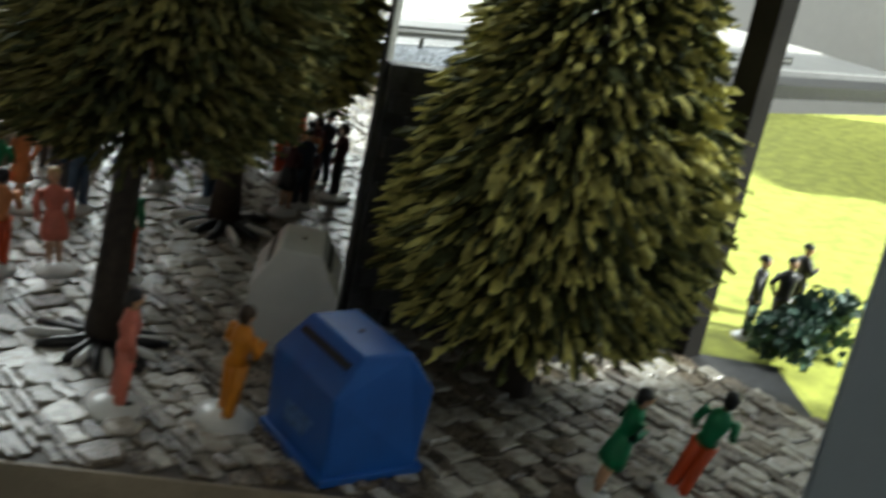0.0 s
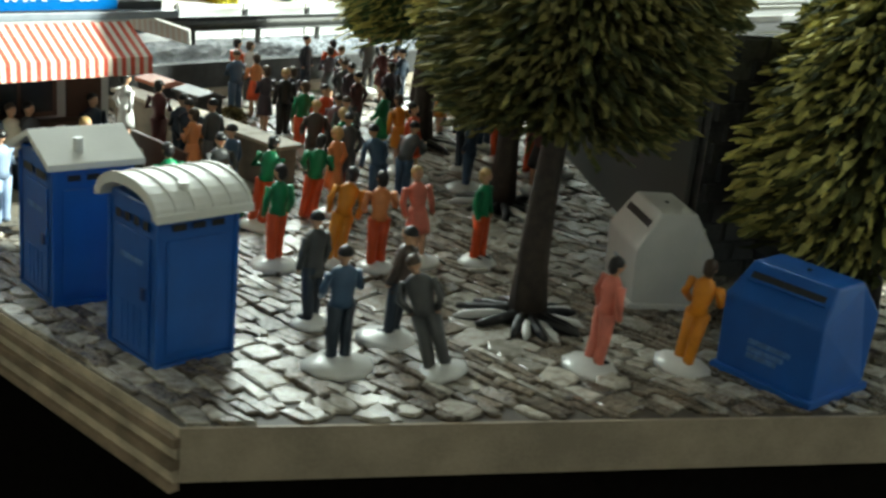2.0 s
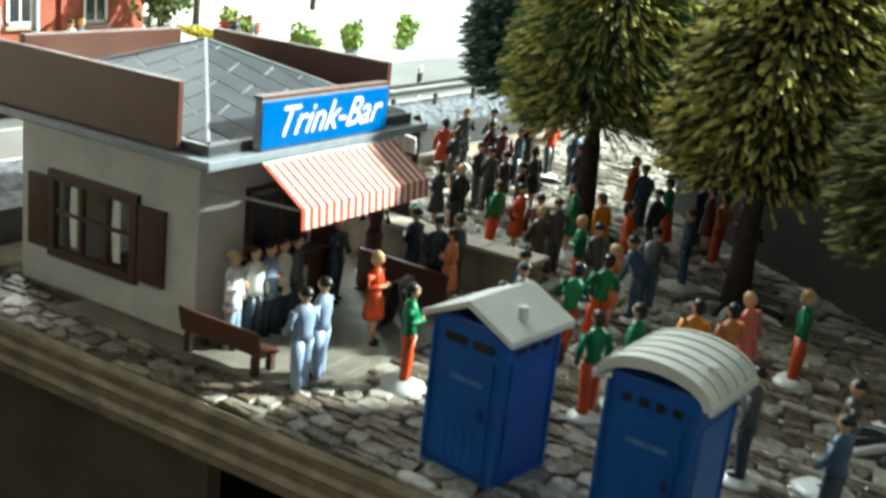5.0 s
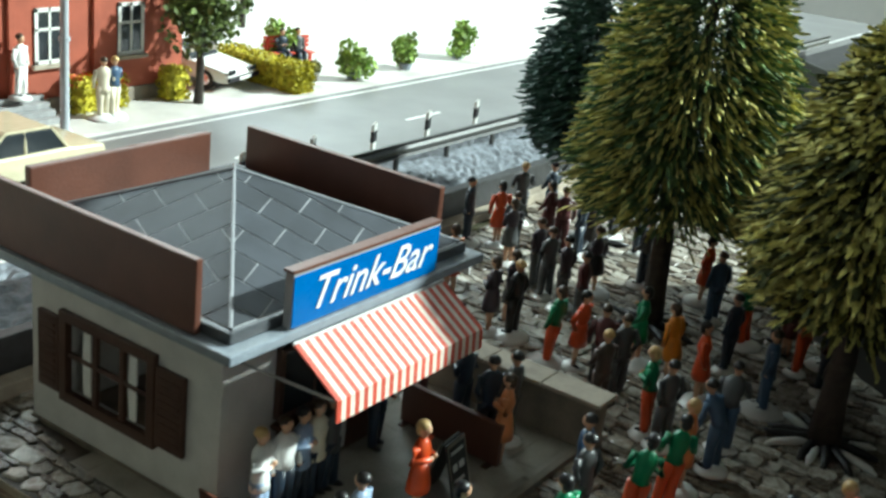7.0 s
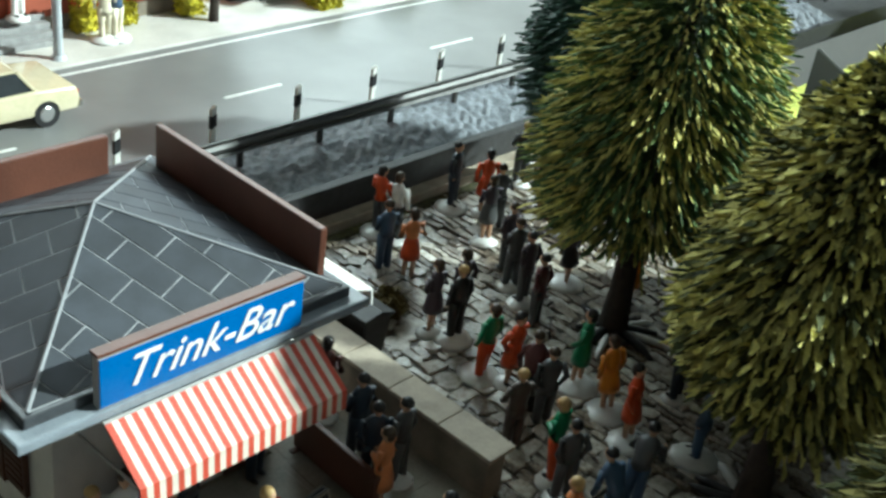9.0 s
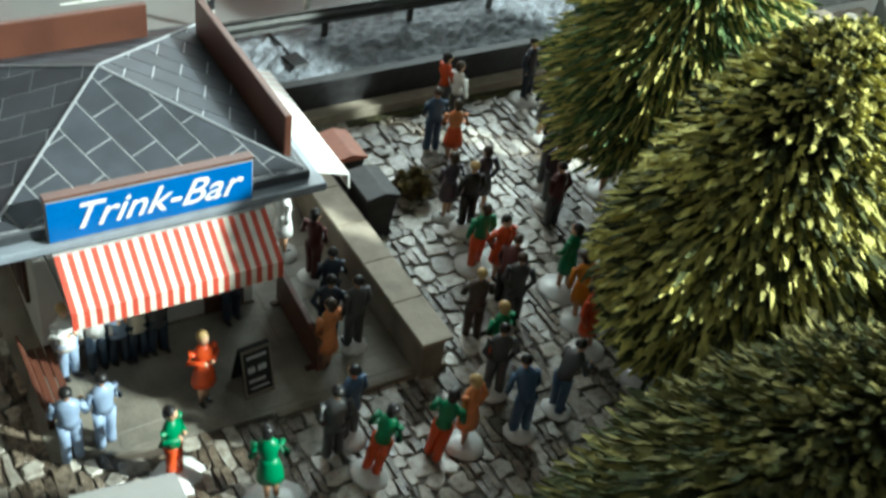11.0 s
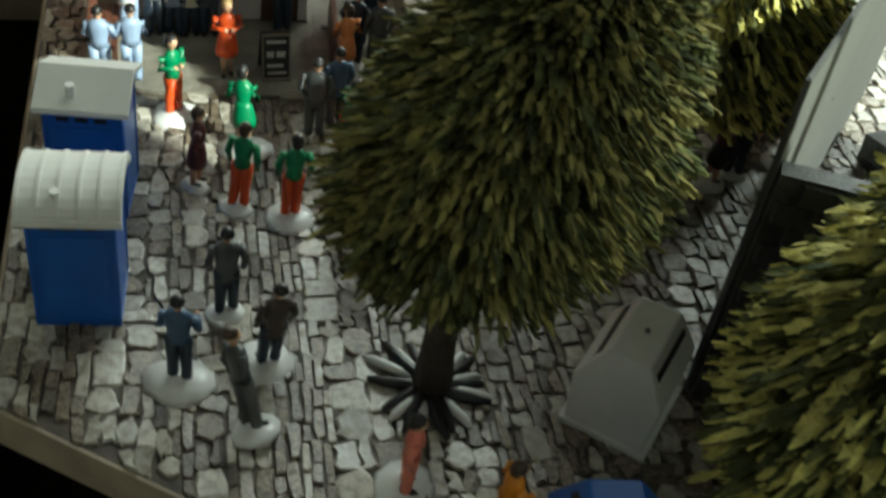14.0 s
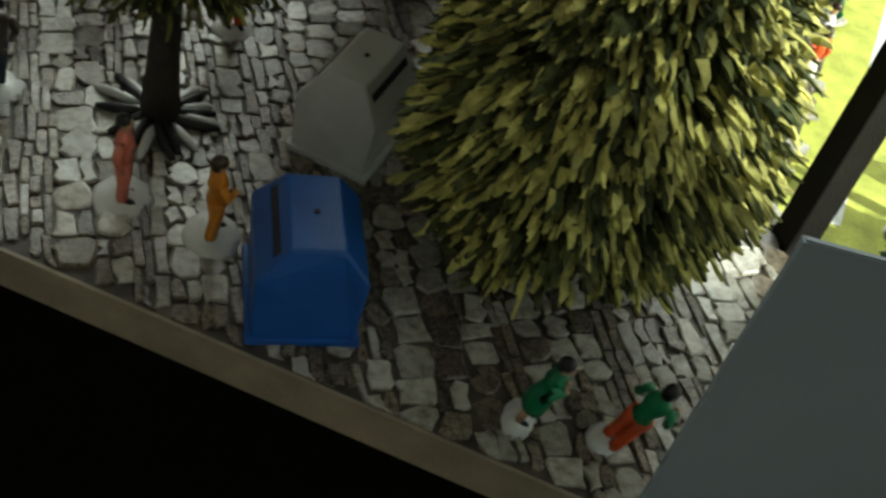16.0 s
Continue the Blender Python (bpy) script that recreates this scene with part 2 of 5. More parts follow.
# ---- materials ----
M = {
    "board": mat("painted_board_edge", (0.31, 0.255, 0.185), 0.6, 0.2, 0.8, 0.05),
    "ply": mat("plywood_layers", (0.52, 0.44, 0.32), 0.7, 0.3, 0.5, 0.04),
    "ply_dark": mat("plywood_dark_layers", (0.24, 0.18, 0.12), 0.75, 0.3, 0.5, 0.04),
    "mortar": mat("paving_joint", (0.075, 0.06, 0.045), 0.6, 0.4, 0.3, 0.04),
    "stone": mat("pale_paving_stone", (0.38, 0.355, 0.305), 0.25, 0.22, 0.16, 0.03, 0.7, each=0.28, second=(0.20, 0.17, 0.13), share=0.42, gloss=0.8),
    "stone_far": mat("pale_paving_stone_small", (0.38, 0.355, 0.305), 0.25, 0.22, 0.16, 0.03, 0.7, island=0.28, second=(0.20, 0.17, 0.13), share=0.42, gloss=0.8),
    "stone_brown": mat("brown_paving_stone", (0.16, 0.13, 0.095), 0.28, 0.4, 0.12, 0.03, 0.8, each=0.4, second=(0.07, 0.054, 0.037), share=0.48, gloss=0.8),
    "stone_brown_far": mat("brown_paving_stone_small", (0.16, 0.13, 0.095), 0.28, 0.4, 0.12, 0.03, 0.8, island=0.4, second=(0.07, 0.054, 0.037), share=0.48, gloss=0.8),
    "blue": mat("blue_plastic", (0.014, 0.098, 0.40), 0.42, 0.1, 0.6, 0.03, 0.12),
    "white": mat("white_plastic", (0.72, 0.72, 0.68), 0.45, 0.05, 0.6, 0.03, 0.12),
    "grey_plastic": mat("pale_grey_plastic", (0.66, 0.66, 0.63), 0.5, 0.05, 0.6, 0.03, 0.12),
    "black": mat("black_slot", (0.012, 0.012, 0.014), 0.6, 0.2),
    "plaster": mat("white_plaster", (0.62, 0.60, 0.57), 0.75, 0.08, 0.6, 0.04, 0.3),
    "brown": mat("dark_brown_plastic", (0.075, 0.035, 0.022), 0.45, 0.2, 0.5, 0.04),
    "slate": mat("grey_roof_slate", (0.042, 0.047, 0.058), 0.55, 0.2, 0.5, 0.03, 0.2, each=0.2),
    "slate_base": mat("grey_roof_joint", (0.42, 0.43, 0.45), 0.35, 0.2, 0.5, 0.03, 0.2),
    "ridge": mat("pale_roof_ridge", (0.30, 0.31, 0.33), 0.35, 0.1),
    "fascia": mat("blue_grey_eave", (0.26, 0.29, 0.33), 0.3, 0.1),
    "sign_blue": mat("sign_blue", (0.008, 0.13, 0.43), 0.3, 0.06),
    "sign_white": mat("sign_lettering", (0.85, 0.85, 0.82), 0.5, 0.04),
    "red": mat("awning_red", (0.55, 0.075, 0.04), 0.6, 0.12),
    "cream": mat("awning_cream", (0.78, 0.68, 0.58), 0.6, 0.08),
    "concrete": mat("brown_grey_concrete", (0.20, 0.17, 0.13), 0.7, 0.3, 0.6, 0.05),
    "cap": mat("pale_wall_cap", (0.36, 0.31, 0.24), 0.7, 0.2, 0.5, 0.05),
    "slab": mat("terrace_slab", (0.235, 0.215, 0.175), 0.55, 0.3, 0.9, 0.05),
    "road": mat("grey_road", (0.20, 0.20, 0.20), 0.42, 0.12, 2.0, 0.06, 0.15),
    "gravel": mat("blue_grey_gravel", (0.17, 0.185, 0.21), 0.6, 0.4, 0.25, 0.08, 0.9),
    "kerb": mat("black_kerb", (0.03, 0.03, 0.032), 0.5, 0.3),
    "paint": mat("road_paint", (0.75, 0.75, 0.73), 0.6, 0.1),
    "steel": mat("dark_guard_rail", (0.05, 0.05, 0.048), 0.45, 0.2, metal=0.3),
    "pave": mat("pale_pavement", (0.62, 0.60, 0.56), 0.7, 0.12, 1.0, 0.06),
    "house_red": mat("red_brick_wall", (0.34, 0.085, 0.045), 0.75, 0.15, 0.8, 0.05),
    "glass": mat("dark_window_glass", (0.03, 0.035, 0.04), 0.12, 0.1, bump=0),
    "bark": mat("dark_tree_bark", (0.035, 0.025, 0.018), 0.7, 0.4, 0.15, 0.04, 0.8),
    "leaf": mat("olive_green_flock", (0.22, 0.20, 0.05), 0.85, 0.35, 0.3, 0.035, 1.0, island=0.35, second=(0.06, 0.08, 0.022), share=0.5),
    "fir": mat("fir_green_flock", (0.15, 0.21, 0.07), 0.85, 0.35, 0.3, 0.035, 1.0, island=0.4, second=(0.045, 0.10, 0.045), share=0.5),
    "broad": mat("bright_green_leaf", (0.11, 0.15, 0.03), 0.6, 0.4, 0.3, 0.03, island=0.4),
    "hedge": mat("yellow_green_hedge", (0.46, 0.41, 0.02), 0.7, 0.3, 0.15, 0.03, 0.8, island=0.3),
    "grass": mat("bright_grass", (0.52, 0.55, 0.10), 0.8, 0.25, 0.5, 0.04, 0.6),
    "greyslab": mat("blue_grey_roof_sheet", (0.26, 0.30, 0.34), 0.6, 0.06, 2.0, 0.05, 0.1),
    "wood": mat("brown_timber", (0.12, 0.095, 0.06), 0.65, 0.3, 1.5, 0.08),
    # near-black colour that paints the unlit space below the table
    "void": mat("unlit_void", (0.005, 0.004, 0.003), 0.95, 0.3, gloss=0.05),
    "rock": mat("dark_rock", (0.05, 0.05, 0.05), 0.45, 0.5, 0.4, 0.05, 0.8, second=(0.015, 0.015, 0.016)),
    "glue": mat("white_glue", (0.72, 0.72, 0.70), 0.3, 0.06, bump=0.1),
    "slate_dark": mat("dark_roof_rim", (0.05, 0.053, 0.06), 0.4, 0.2),
    "brown_board": mat("red_brown_board", (0.11, 0.042, 0.026), 0.42, 0.18, 0.9, 0.05, 0.25),
    "frame_grey": mat("pale_grey_frame", (0.38, 0.37, 0.36), 0.4, 0.1),
    "pink_stripe": mat("pale_pink_stripe", (0.72, 0.62, 0.56), 0.6, 0.06),
    "awning_white": mat("white_awning_cloth", (0.80, 0.79, 0.76), 0.6, 0.05),
    "chalk": mat("blackboard", (0.02, 0.022, 0.02), 0.55, 0.3),
    "salmon": mat("salmon_plastic", (0.56, 0.20, 0.12), 0.5, 0.1),
    "blue_dark": mat("dark_blue_plastic", (0.01, 0.035, 0.15), 0.45, 0.1),
    "blue_pale": mat("faded_blue_print", (0.10, 0.20, 0.45), 0.55, 0.3, 0.12),
    "sticker_grey": mat("faded_blue_grey_print", (0.38, 0.45, 0.52), 0.55, 0.2, 0.12),
    # yellow tips brightened as if sunlit, olive flock darkened as if shaded
    "tip": mat("yellow_flock_tips_sunlit", (0.56, 0.52, 0.16), 0.85, 0.35, 0.3, 0.035, 1.0, island=0.35),
    "leaf_shaded": mat("dark_olive_flock_shaded", (0.088, 0.092, 0.024), 0.85, 0.35, 0.3, 0.035, 1.0, island=0.35, second=(0.035, 0.048, 0.015)),
    "tip_dull": mat("dull_olive_tips_shaded", (0.20, 0.18, 0.052), 0.85, 0.35, 0.3, 0.035, 1.0, island=0.35),
    "fir_blue": mat("blue_green_flock", (0.05, 0.10, 0.075), 0.55, 0.4, 0.3, 0.03, 0.5, island=0.4),
    "root": mat("black_tree_root", (0.012, 0.012, 0.013), 0.4, 0.3),
    "moss": mat("dark_moss", (0.06, 0.06, 0.02), 0.9, 0.5, 0.15, 0.04, 1.0, second=(0.03, 0.025, 0.015)),
    "room": mat("room_wall_paint", (0.66, 0.64, 0.60), 0.9, 0.06, 20, 1.0, 0.05),
    "board_grey": mat("grey_backdrop_board", (0.075, 0.075, 0.07), 0.85, 0.1, 3.0, 0.08, 0.15),
    "post": mat("dark_timber_post", (0.016, 0.014, 0.012), 0.8, 0.3, 1.5, 0.08, gloss=0.1),
    "step": mat("grey_stone_step", (0.30, 0.30, 0.30), 0.7, 0.15),
    "door_green": mat("dark_green_door", (0.02, 0.06, 0.05), 0.5, 0.15),
    "car_cream": mat("cream_car_paint", (0.62, 0.56, 0.38), 0.25, 0.05, bump=0, coat=0.5),
    "chrome": mat("chrome_trim", (0.6, 0.6, 0.6), 0.2, 0.05, metal=0.9, bump=0),
    "lamp_grey": mat("lamp_post_paint", (0.42, 0.45, 0.48), 0.45, 0.06),
    "flower": mat("orange_flowers", (0.60, 0.13, 0.04), 0.7, 0.3, island=0.3),
    "broad_light": mat("light_green_leaf", (0.30, 0.42, 0.09), 0.6, 0.4, 0.3, 0.03, island=0.4),
    "moss_leaf": mat("withered_leaf", (0.12, 0.09, 0.025), 0.7, 0.4, 0.3, 0.03, island=0.4),
    "cream_wall": mat("cream_plaster", (0.66, 0.58, 0.42), 0.8, 0.08, 1.0, 0.05),
    "skin": mat("figure_skin", (0.60, 0.36, 0.22), 0.45, 0.1),
}
PAINTS = {
    "orange": (0.62, 0.075, 0.012), "green": (0.012, 0.20, 0.075), "grey": (0.075, 0.078, 0.08), "navy": (0.018, 0.03, 0.05),
    "blue": (0.05, 0.095, 0.17), "pale": (0.28, 0.36, 0.50), "amber": (0.66, 0.24, 0.012), "pink": (0.66, 0.19, 0.13),
    "maroon": (0.09, 0.02, 0.02), "purple": (0.06, 0.045, 0.06), "peach": (0.66, 0.24, 0.08), "cream": (0.72, 0.66, 0.50),
    "whitec": (0.8, 0.8, 0.78), "black": (0.012, 0.011, 0.011), "hairb": (0.05, 0.03, 0.016), "blond": (0.50, 0.34, 0.14), "brownc": (0.07, 0.05, 0.04),
}
P = {k: mat("figure_paint_" + k, v, 0.4, 0.12, 0.3, 0.03, 0.2) for k, v in PAINTS.items()}

class Build:
    """Gathers rings and lumps of one mesh with several materials."""

    def __init__(self):
        self.v, self.f, self.m = [], [], []

    def loft(self, rings, mi, n=9, caps=True):
        """Rings of (x, y, z, rx, ry) joined into a tube."""
        b = len(self.v)
        for x, y, z, rx, ry in rings:
            for i in range(n):
                a = 2 * math.pi * i / n
                self.v.append((x + rx * math.cos(a), y + ry * math.sin(a), z))
        for k in range(len(rings) - 1):
            for i in range(n):
                j = (i + 1) % n
                self.f.append((b + k * n + i, b + k * n + j, b + (k + 1) * n + j, b + (k + 1) * n + i))
                self.m.append(mi)
        if caps:
            self.f.append(tuple(b + i for i in range(n))[::-1])
            self.f.append(tuple(b + (len(rings) - 1) * n + i for i in range(n)))
            self.m += [mi, mi]

    def limb(self, pts, radii, mi, n=7):
        """A bent tube through points."""
        b = len(self.v)
        for k, p in enumerate(pts):
            p = Vector(p)
            d = Vector(pts[min(k + 1, len(pts) - 1)]) - Vector(pts[max(k - 1, 0)])
            q = d.to_track_quat("Z", "Y")
            for i in range(n):
                a = 2 * math.pi * i / n
                self.v.append(tuple(p + q @ Vector((radii[k] * math.cos(a), radii[k] * math.sin(a), 0))))
        for k in range(len(pts) - 1):
            for i in range(n):
                j = (i + 1) % n
                self.f.append((b + k * n + i, b + k * n + j, b + (k + 1) * n + j, b + (k + 1) * n + i))
                self.m.append(mi)
        self.f.append(tuple(b + i for i in range(n))[::-1])
        self.f.append(tuple(b + (len(pts) - 1) * n + i for i in range(n)))
        self.m += [mi, mi]

    def ball(self, c, rx, ry, rz, mi, n=9, rows=6, top=1.0, bottom=-1.0):
        rings = []
        for k in range(rows + 1):
            s = bottom + (top - bottom) * k / rows
            s = max(-0.995, min(0.995, math.sin(s * math.pi / 2)))
            r = math.sqrt(1 - s * s)
            rings.append((c[0], c[1], c[2] + rz * s, rx * r, ry * r))
        self.loft(rings, mi, n)

    def mesh(self, mats, smooth=True):
        return raw(self.v, self.f, mats, smooth, self.m)


def inside(x, y, poly):
    hit, n = False, len(poly)
    for i in range(n):
        (x0, y0), (x1, y1) = poly[i], poly[(i + 1) % n]
        if (y0 > y) != (y1 > y) and x < (x1 - x0) * (y - y0) / (y1 - y0) + x0:
            hit = not hit
    return hit


# ---- the board, the paving and the table under it ----
EDGE = Vector((9.9, -6.67)).normalized()
CORNER = Vector((7.2, 12.1))
FAR = CORNER + EDGE * 19.5
board = [tuple(CORNER), tuple(FAR), (FAR.x + 1.2, FAR.y + 1.6), (23.6, 9.0), (36, 25), (36, 28.6), (7.18, 28.6)]
fixed("floor", prism(board, -0.5, -0.015), M["mortar"], "dark joints between the paving stones", "paving")
low = [tuple(CORNER + Vector((0.02, 0.03))), (FAR.x - 0.03, FAR.y + 0.02), (FAR.x + 1.1, FAR.y + 1.6), (23.5, 9.0), (35.9, 25), (35.9, 28.5), (7.23, 28.5)]
fixed("trim", prism(low, -0.75, -0.5), M["board"], "grey-beige painted front edge of the board", "board edge")
# front fascia, one smooth painted strip
n_edge = Vector((EDGE.y, -EDGE.x))
q0, q1 = CORNER, FAR
fixed("baseboard", prism([tuple(q0), tuple(q1), tuple(q1 + n_edge * 0.06), tuple(q0 + n_edge * 0.06)], -0.76, -0.004), M["board"], "grey-beige painted strip along the front edge", "edge strip")
# layered side of the board
for i, (z0, z1, out, m) in enumerate(((-0.16, -0.02, 0.02, "ply"), (-0.30, -0.165, 0.10, "ply_dark"), (-0.46, -0.305, 0.05, "ply"), (-0.60, -0.465, 0.13, "ply_dark"), (-0.78, -0.605, 0.08, "ply"), (-0.90, -0.785, 0.15, "ply_dark"))):
    fixed("plywood_layer", prism([(7.20 - out, 12.1), (7.198, 12.1), (7.178, 28.6), (7.18 - out, 28.6)], z0, z1), M[m], "layered plywood side of the board", "plywood")
fixed("wall_table_panel", box(7.6, 8.0, 21.3, 30.0, -60, -0.96, 0.03), M["wood"], "brown timber panel under the board", "table panel")
# three added panels and the ground, blackened to stand in for deep shade
fixed("wall_table_side", box(7.9, 8.05, 20.3, 21.29, -79, -0.96), M["void"], "near-black panel standing in for the unlit gap beside the table panel", "table panel")
fixed("wall_table_back", box(8.1, 40, 20, 20.4, -79, -0.9), M["void"], "near-black panel standing in for shade under the table", "table panel")
fixed("wall_road_back", box(-60, 7.05, 28.7, 29.1, -79, -3.6), M["void"], "near-black panel standing in for shade under the road", "table panel")
fixed("ground", box(-260, 320, -260, 320, -82, -80), M["void"], "floor blackened as the unlit space under the model table", "floor")

# ---- room round the table ----
# unseen; its end is placed to cut the sun off the front paving
fixed("wall_south", prism([(64.4, -32.6), (-27, -136), (-30, -133), (61.4, -30.6)], -80, 200), M["room"], "unseen room wall added to shade the front of the square", "wall")
# added panel; its near-black replaces the shade below the front edge
fixed("wall_table_front", prism([(8.2, 12.4), (26, -0.7), (26.3, -0.4), (8.4, 12.8)], -79, -0.9), M["void"], "near-black panel standing in for shade under the front edge", "table panel")
fixed("wall_south_west", prism([(-28, -135), (-200, -110), (-200, -107), (-28, -132)], -80, 200), M["room"], "plain room wall", "wall")

# unseen shell added to limit sky light; its pale paint bounces fill
fixed("wall_west", box(-204, -200, -110, 140, -80, 200), M["room"], "plain room wall", "wall")
fixed("wall_north", box(-200, 110, 136, 140, -80, 200), M["room"], "plain room wall behind the model", "wall")
fixed("wall_east", box(110, 114, 14, 140, -80, 200), M["room"], "unseen room wall added to cut the eastern sky light", "wall")
fixed("wall_east_south", box(110, 114, -140, -95, -80, 200), M["room"], "unseen room wall added to cut the eastern sky light", "wall")
fixed("ceiling", box(-204, 112, -140, 140, 200, 204), M["room"], "unseen white ceiling added to cut the sky light", "ceiling")

# ---- road ----
fixed("road", box(-30, 75, 30.9, 37.2, 0.6, 1.2), M["road"], "grey model road with a worn matt surface", "road")
fixed("road_base", box(-30, 75, 28.62, 30.89, 0.2, 0.9), M["kerb"], "dark base under the road verge", "road base")
fixed("wall_road_side", box(-30, 7.05, 28.5, 28.61, -3.5, 0.95), M["wood"], "brown edge of the road base", "edge board")
gv, gf = [], []
nx, ny = 260, 14
for j in range(ny + 1):
    for i in range(nx + 1):
        x, y = -2 + 47 * i / nx, 28.75 + 2.15 * j / ny
        gv.append((x, y, 0.93 + 0.28 * min(1, j / 8) + random.uniform(-0.045, 0.045)))
for j in range(ny):
    for i in range(nx):
        a = j * (nx + 1) + i
        gf.append((a, a + 1, a + nx + 2, a + nx + 1))
tagged(new("gravel_verge", raw(gv, gf, M["gravel"])), "rough blue-grey gravel verge beside the road", "gravel", "", "structure")
fixed("kerb", box(8, 34, 28.45, 28.74, 0.0, 1.02, 0.03), M["kerb"], "black kerb along the road verge", "kerb")
fixed("kerb_ledge", box(8, 34, 28.05, 28.44, -0.01, 0.3, 0.03), M["cap"], "grey stone ledge below the kerb", "ledge")
fixed("pavement", box(-30, 75, 37.21, 70, 0.4, 1.28), M["pave"], "pale pavement beside the road", "pavement")
for k in range(-2, 7):
    x = 12.0 + 7.75 * k
    fixed("road_marking", box(x, x + 1.9, 33.5, 33.62, 1.2, 1.206), M["paint"], "white dashed centre line", "road marking")
fixed("road_edge_line", box(-30, 75, 36.75, 36.87, 1.2, 1.206), M["paint"], "white line along the road edge", "road marking")
fixed("road_edge_line", box(-30, 75, 31.0, 31.12, 1.2, 1.206), M["paint"], "white line along the near road edge", "road marking")
fixed("moss_strip", box(17.3, 26, 27.75, 28.04, -0.01, 0.06, 0.03), M["moss"], "dark green moss strip along the ledge", "moss")


def guard_rail():
    t = thing("guard_rail", "dark grey steel guard rail beside the road", "guard rail", at=(0, 30.1, 1.15))
    part("rail", profile([(-0.06, 0.48), (0.0, 0.54), (-0.06, 0.62), (-0.06, 0.7), (0.0, 0.78), (-0.06, 0.9), (0.02, 0.9), (0.05, 0.7), (0.02, 0.48)], 14.0, 60, "x"), M["steel"], t)
    for k in range(14):
        x = 17.62 + 2.45 * k - 2.45
        part("post", box(x, x + 0.14, 0.06, 0.16, -0.3, 0.84, 0.015), M["steel"], t)


guard_rail()


def delineator(x, y):
    t = thing("delineator_post", "white roadside delineator post with a black band", "delineator", "delineators along the road", at=(x, y, 1.15))
    part("post", profile([(-0.07, 0), (0.07, 0), (0.07, 0.62), (-0.07, 0.55)], -0.05, 0.05, "y", 0.012), M["white"], t)
    part("band", profile([(-0.078, 0.56), (0.078, 0.63), (0.078, 0.95), (-0.078, 0.88)], -0.056, 0.056, "y", 0.012), M["black"], t)
    part("tip", profile([(-0.07, 0.885), (0.07, 0.955), (0.07, 1.16), (-0.07, 1.08)], -0.05, 0.05, "y", 0.012), M["white"], t)


for k in range(-1, 5):
    delineator(17.7 + 2.6 * k, 31.3)


# ---- kiosk ----
def pane_window(parent, name, x0, x1, y, z0, z1, thick=0.06):
    """A wooden window in a wall that faces -y."""
    w = part(name, box(x0, x1, y - thick, y + 0.02, z0, z1, 0.01), M["brown"], parent, "dark brown wooden window")
    n = 2
    d = (x1 - x0 - 0.12) / n
    for i in range(n):
        part("pane", box(x0 + 0.06 + d * i + 0.04, x0 + 0.06 + d * (i + 1) - 0.04, y - thick - 0.008, y - thick, z0 + 0.1, z1 - 0.1), M["glass"], w)
    return w


def clip(poly, tri):
    """The part of an outline inside a triangle given anticlockwise."""
    for i in range(3):
        (ax, ay), (bx, by) = tri[i], tri[(i + 1) % 3]
        side = [(bx - ax) * (y - ay) - (by - ay) * (x - ax) for x, y in poly]
        out = []
        for j in range(len(poly)):
            k = (j + 1) % len(poly)
            if side[j] >= 0:
                out.append(poly[j])
            if (side[j] >= 0) != (side[k] >= 0):
                f = side[j] / (side[j] - side[k])
                out.append((poly[j][0] + f * (poly[k][0] - poly[j][0]), poly[j][1] + f * (poly[k][1] - poly[j][1])))
        poly = out
        if len(poly) < 3:
            return []
    return poly


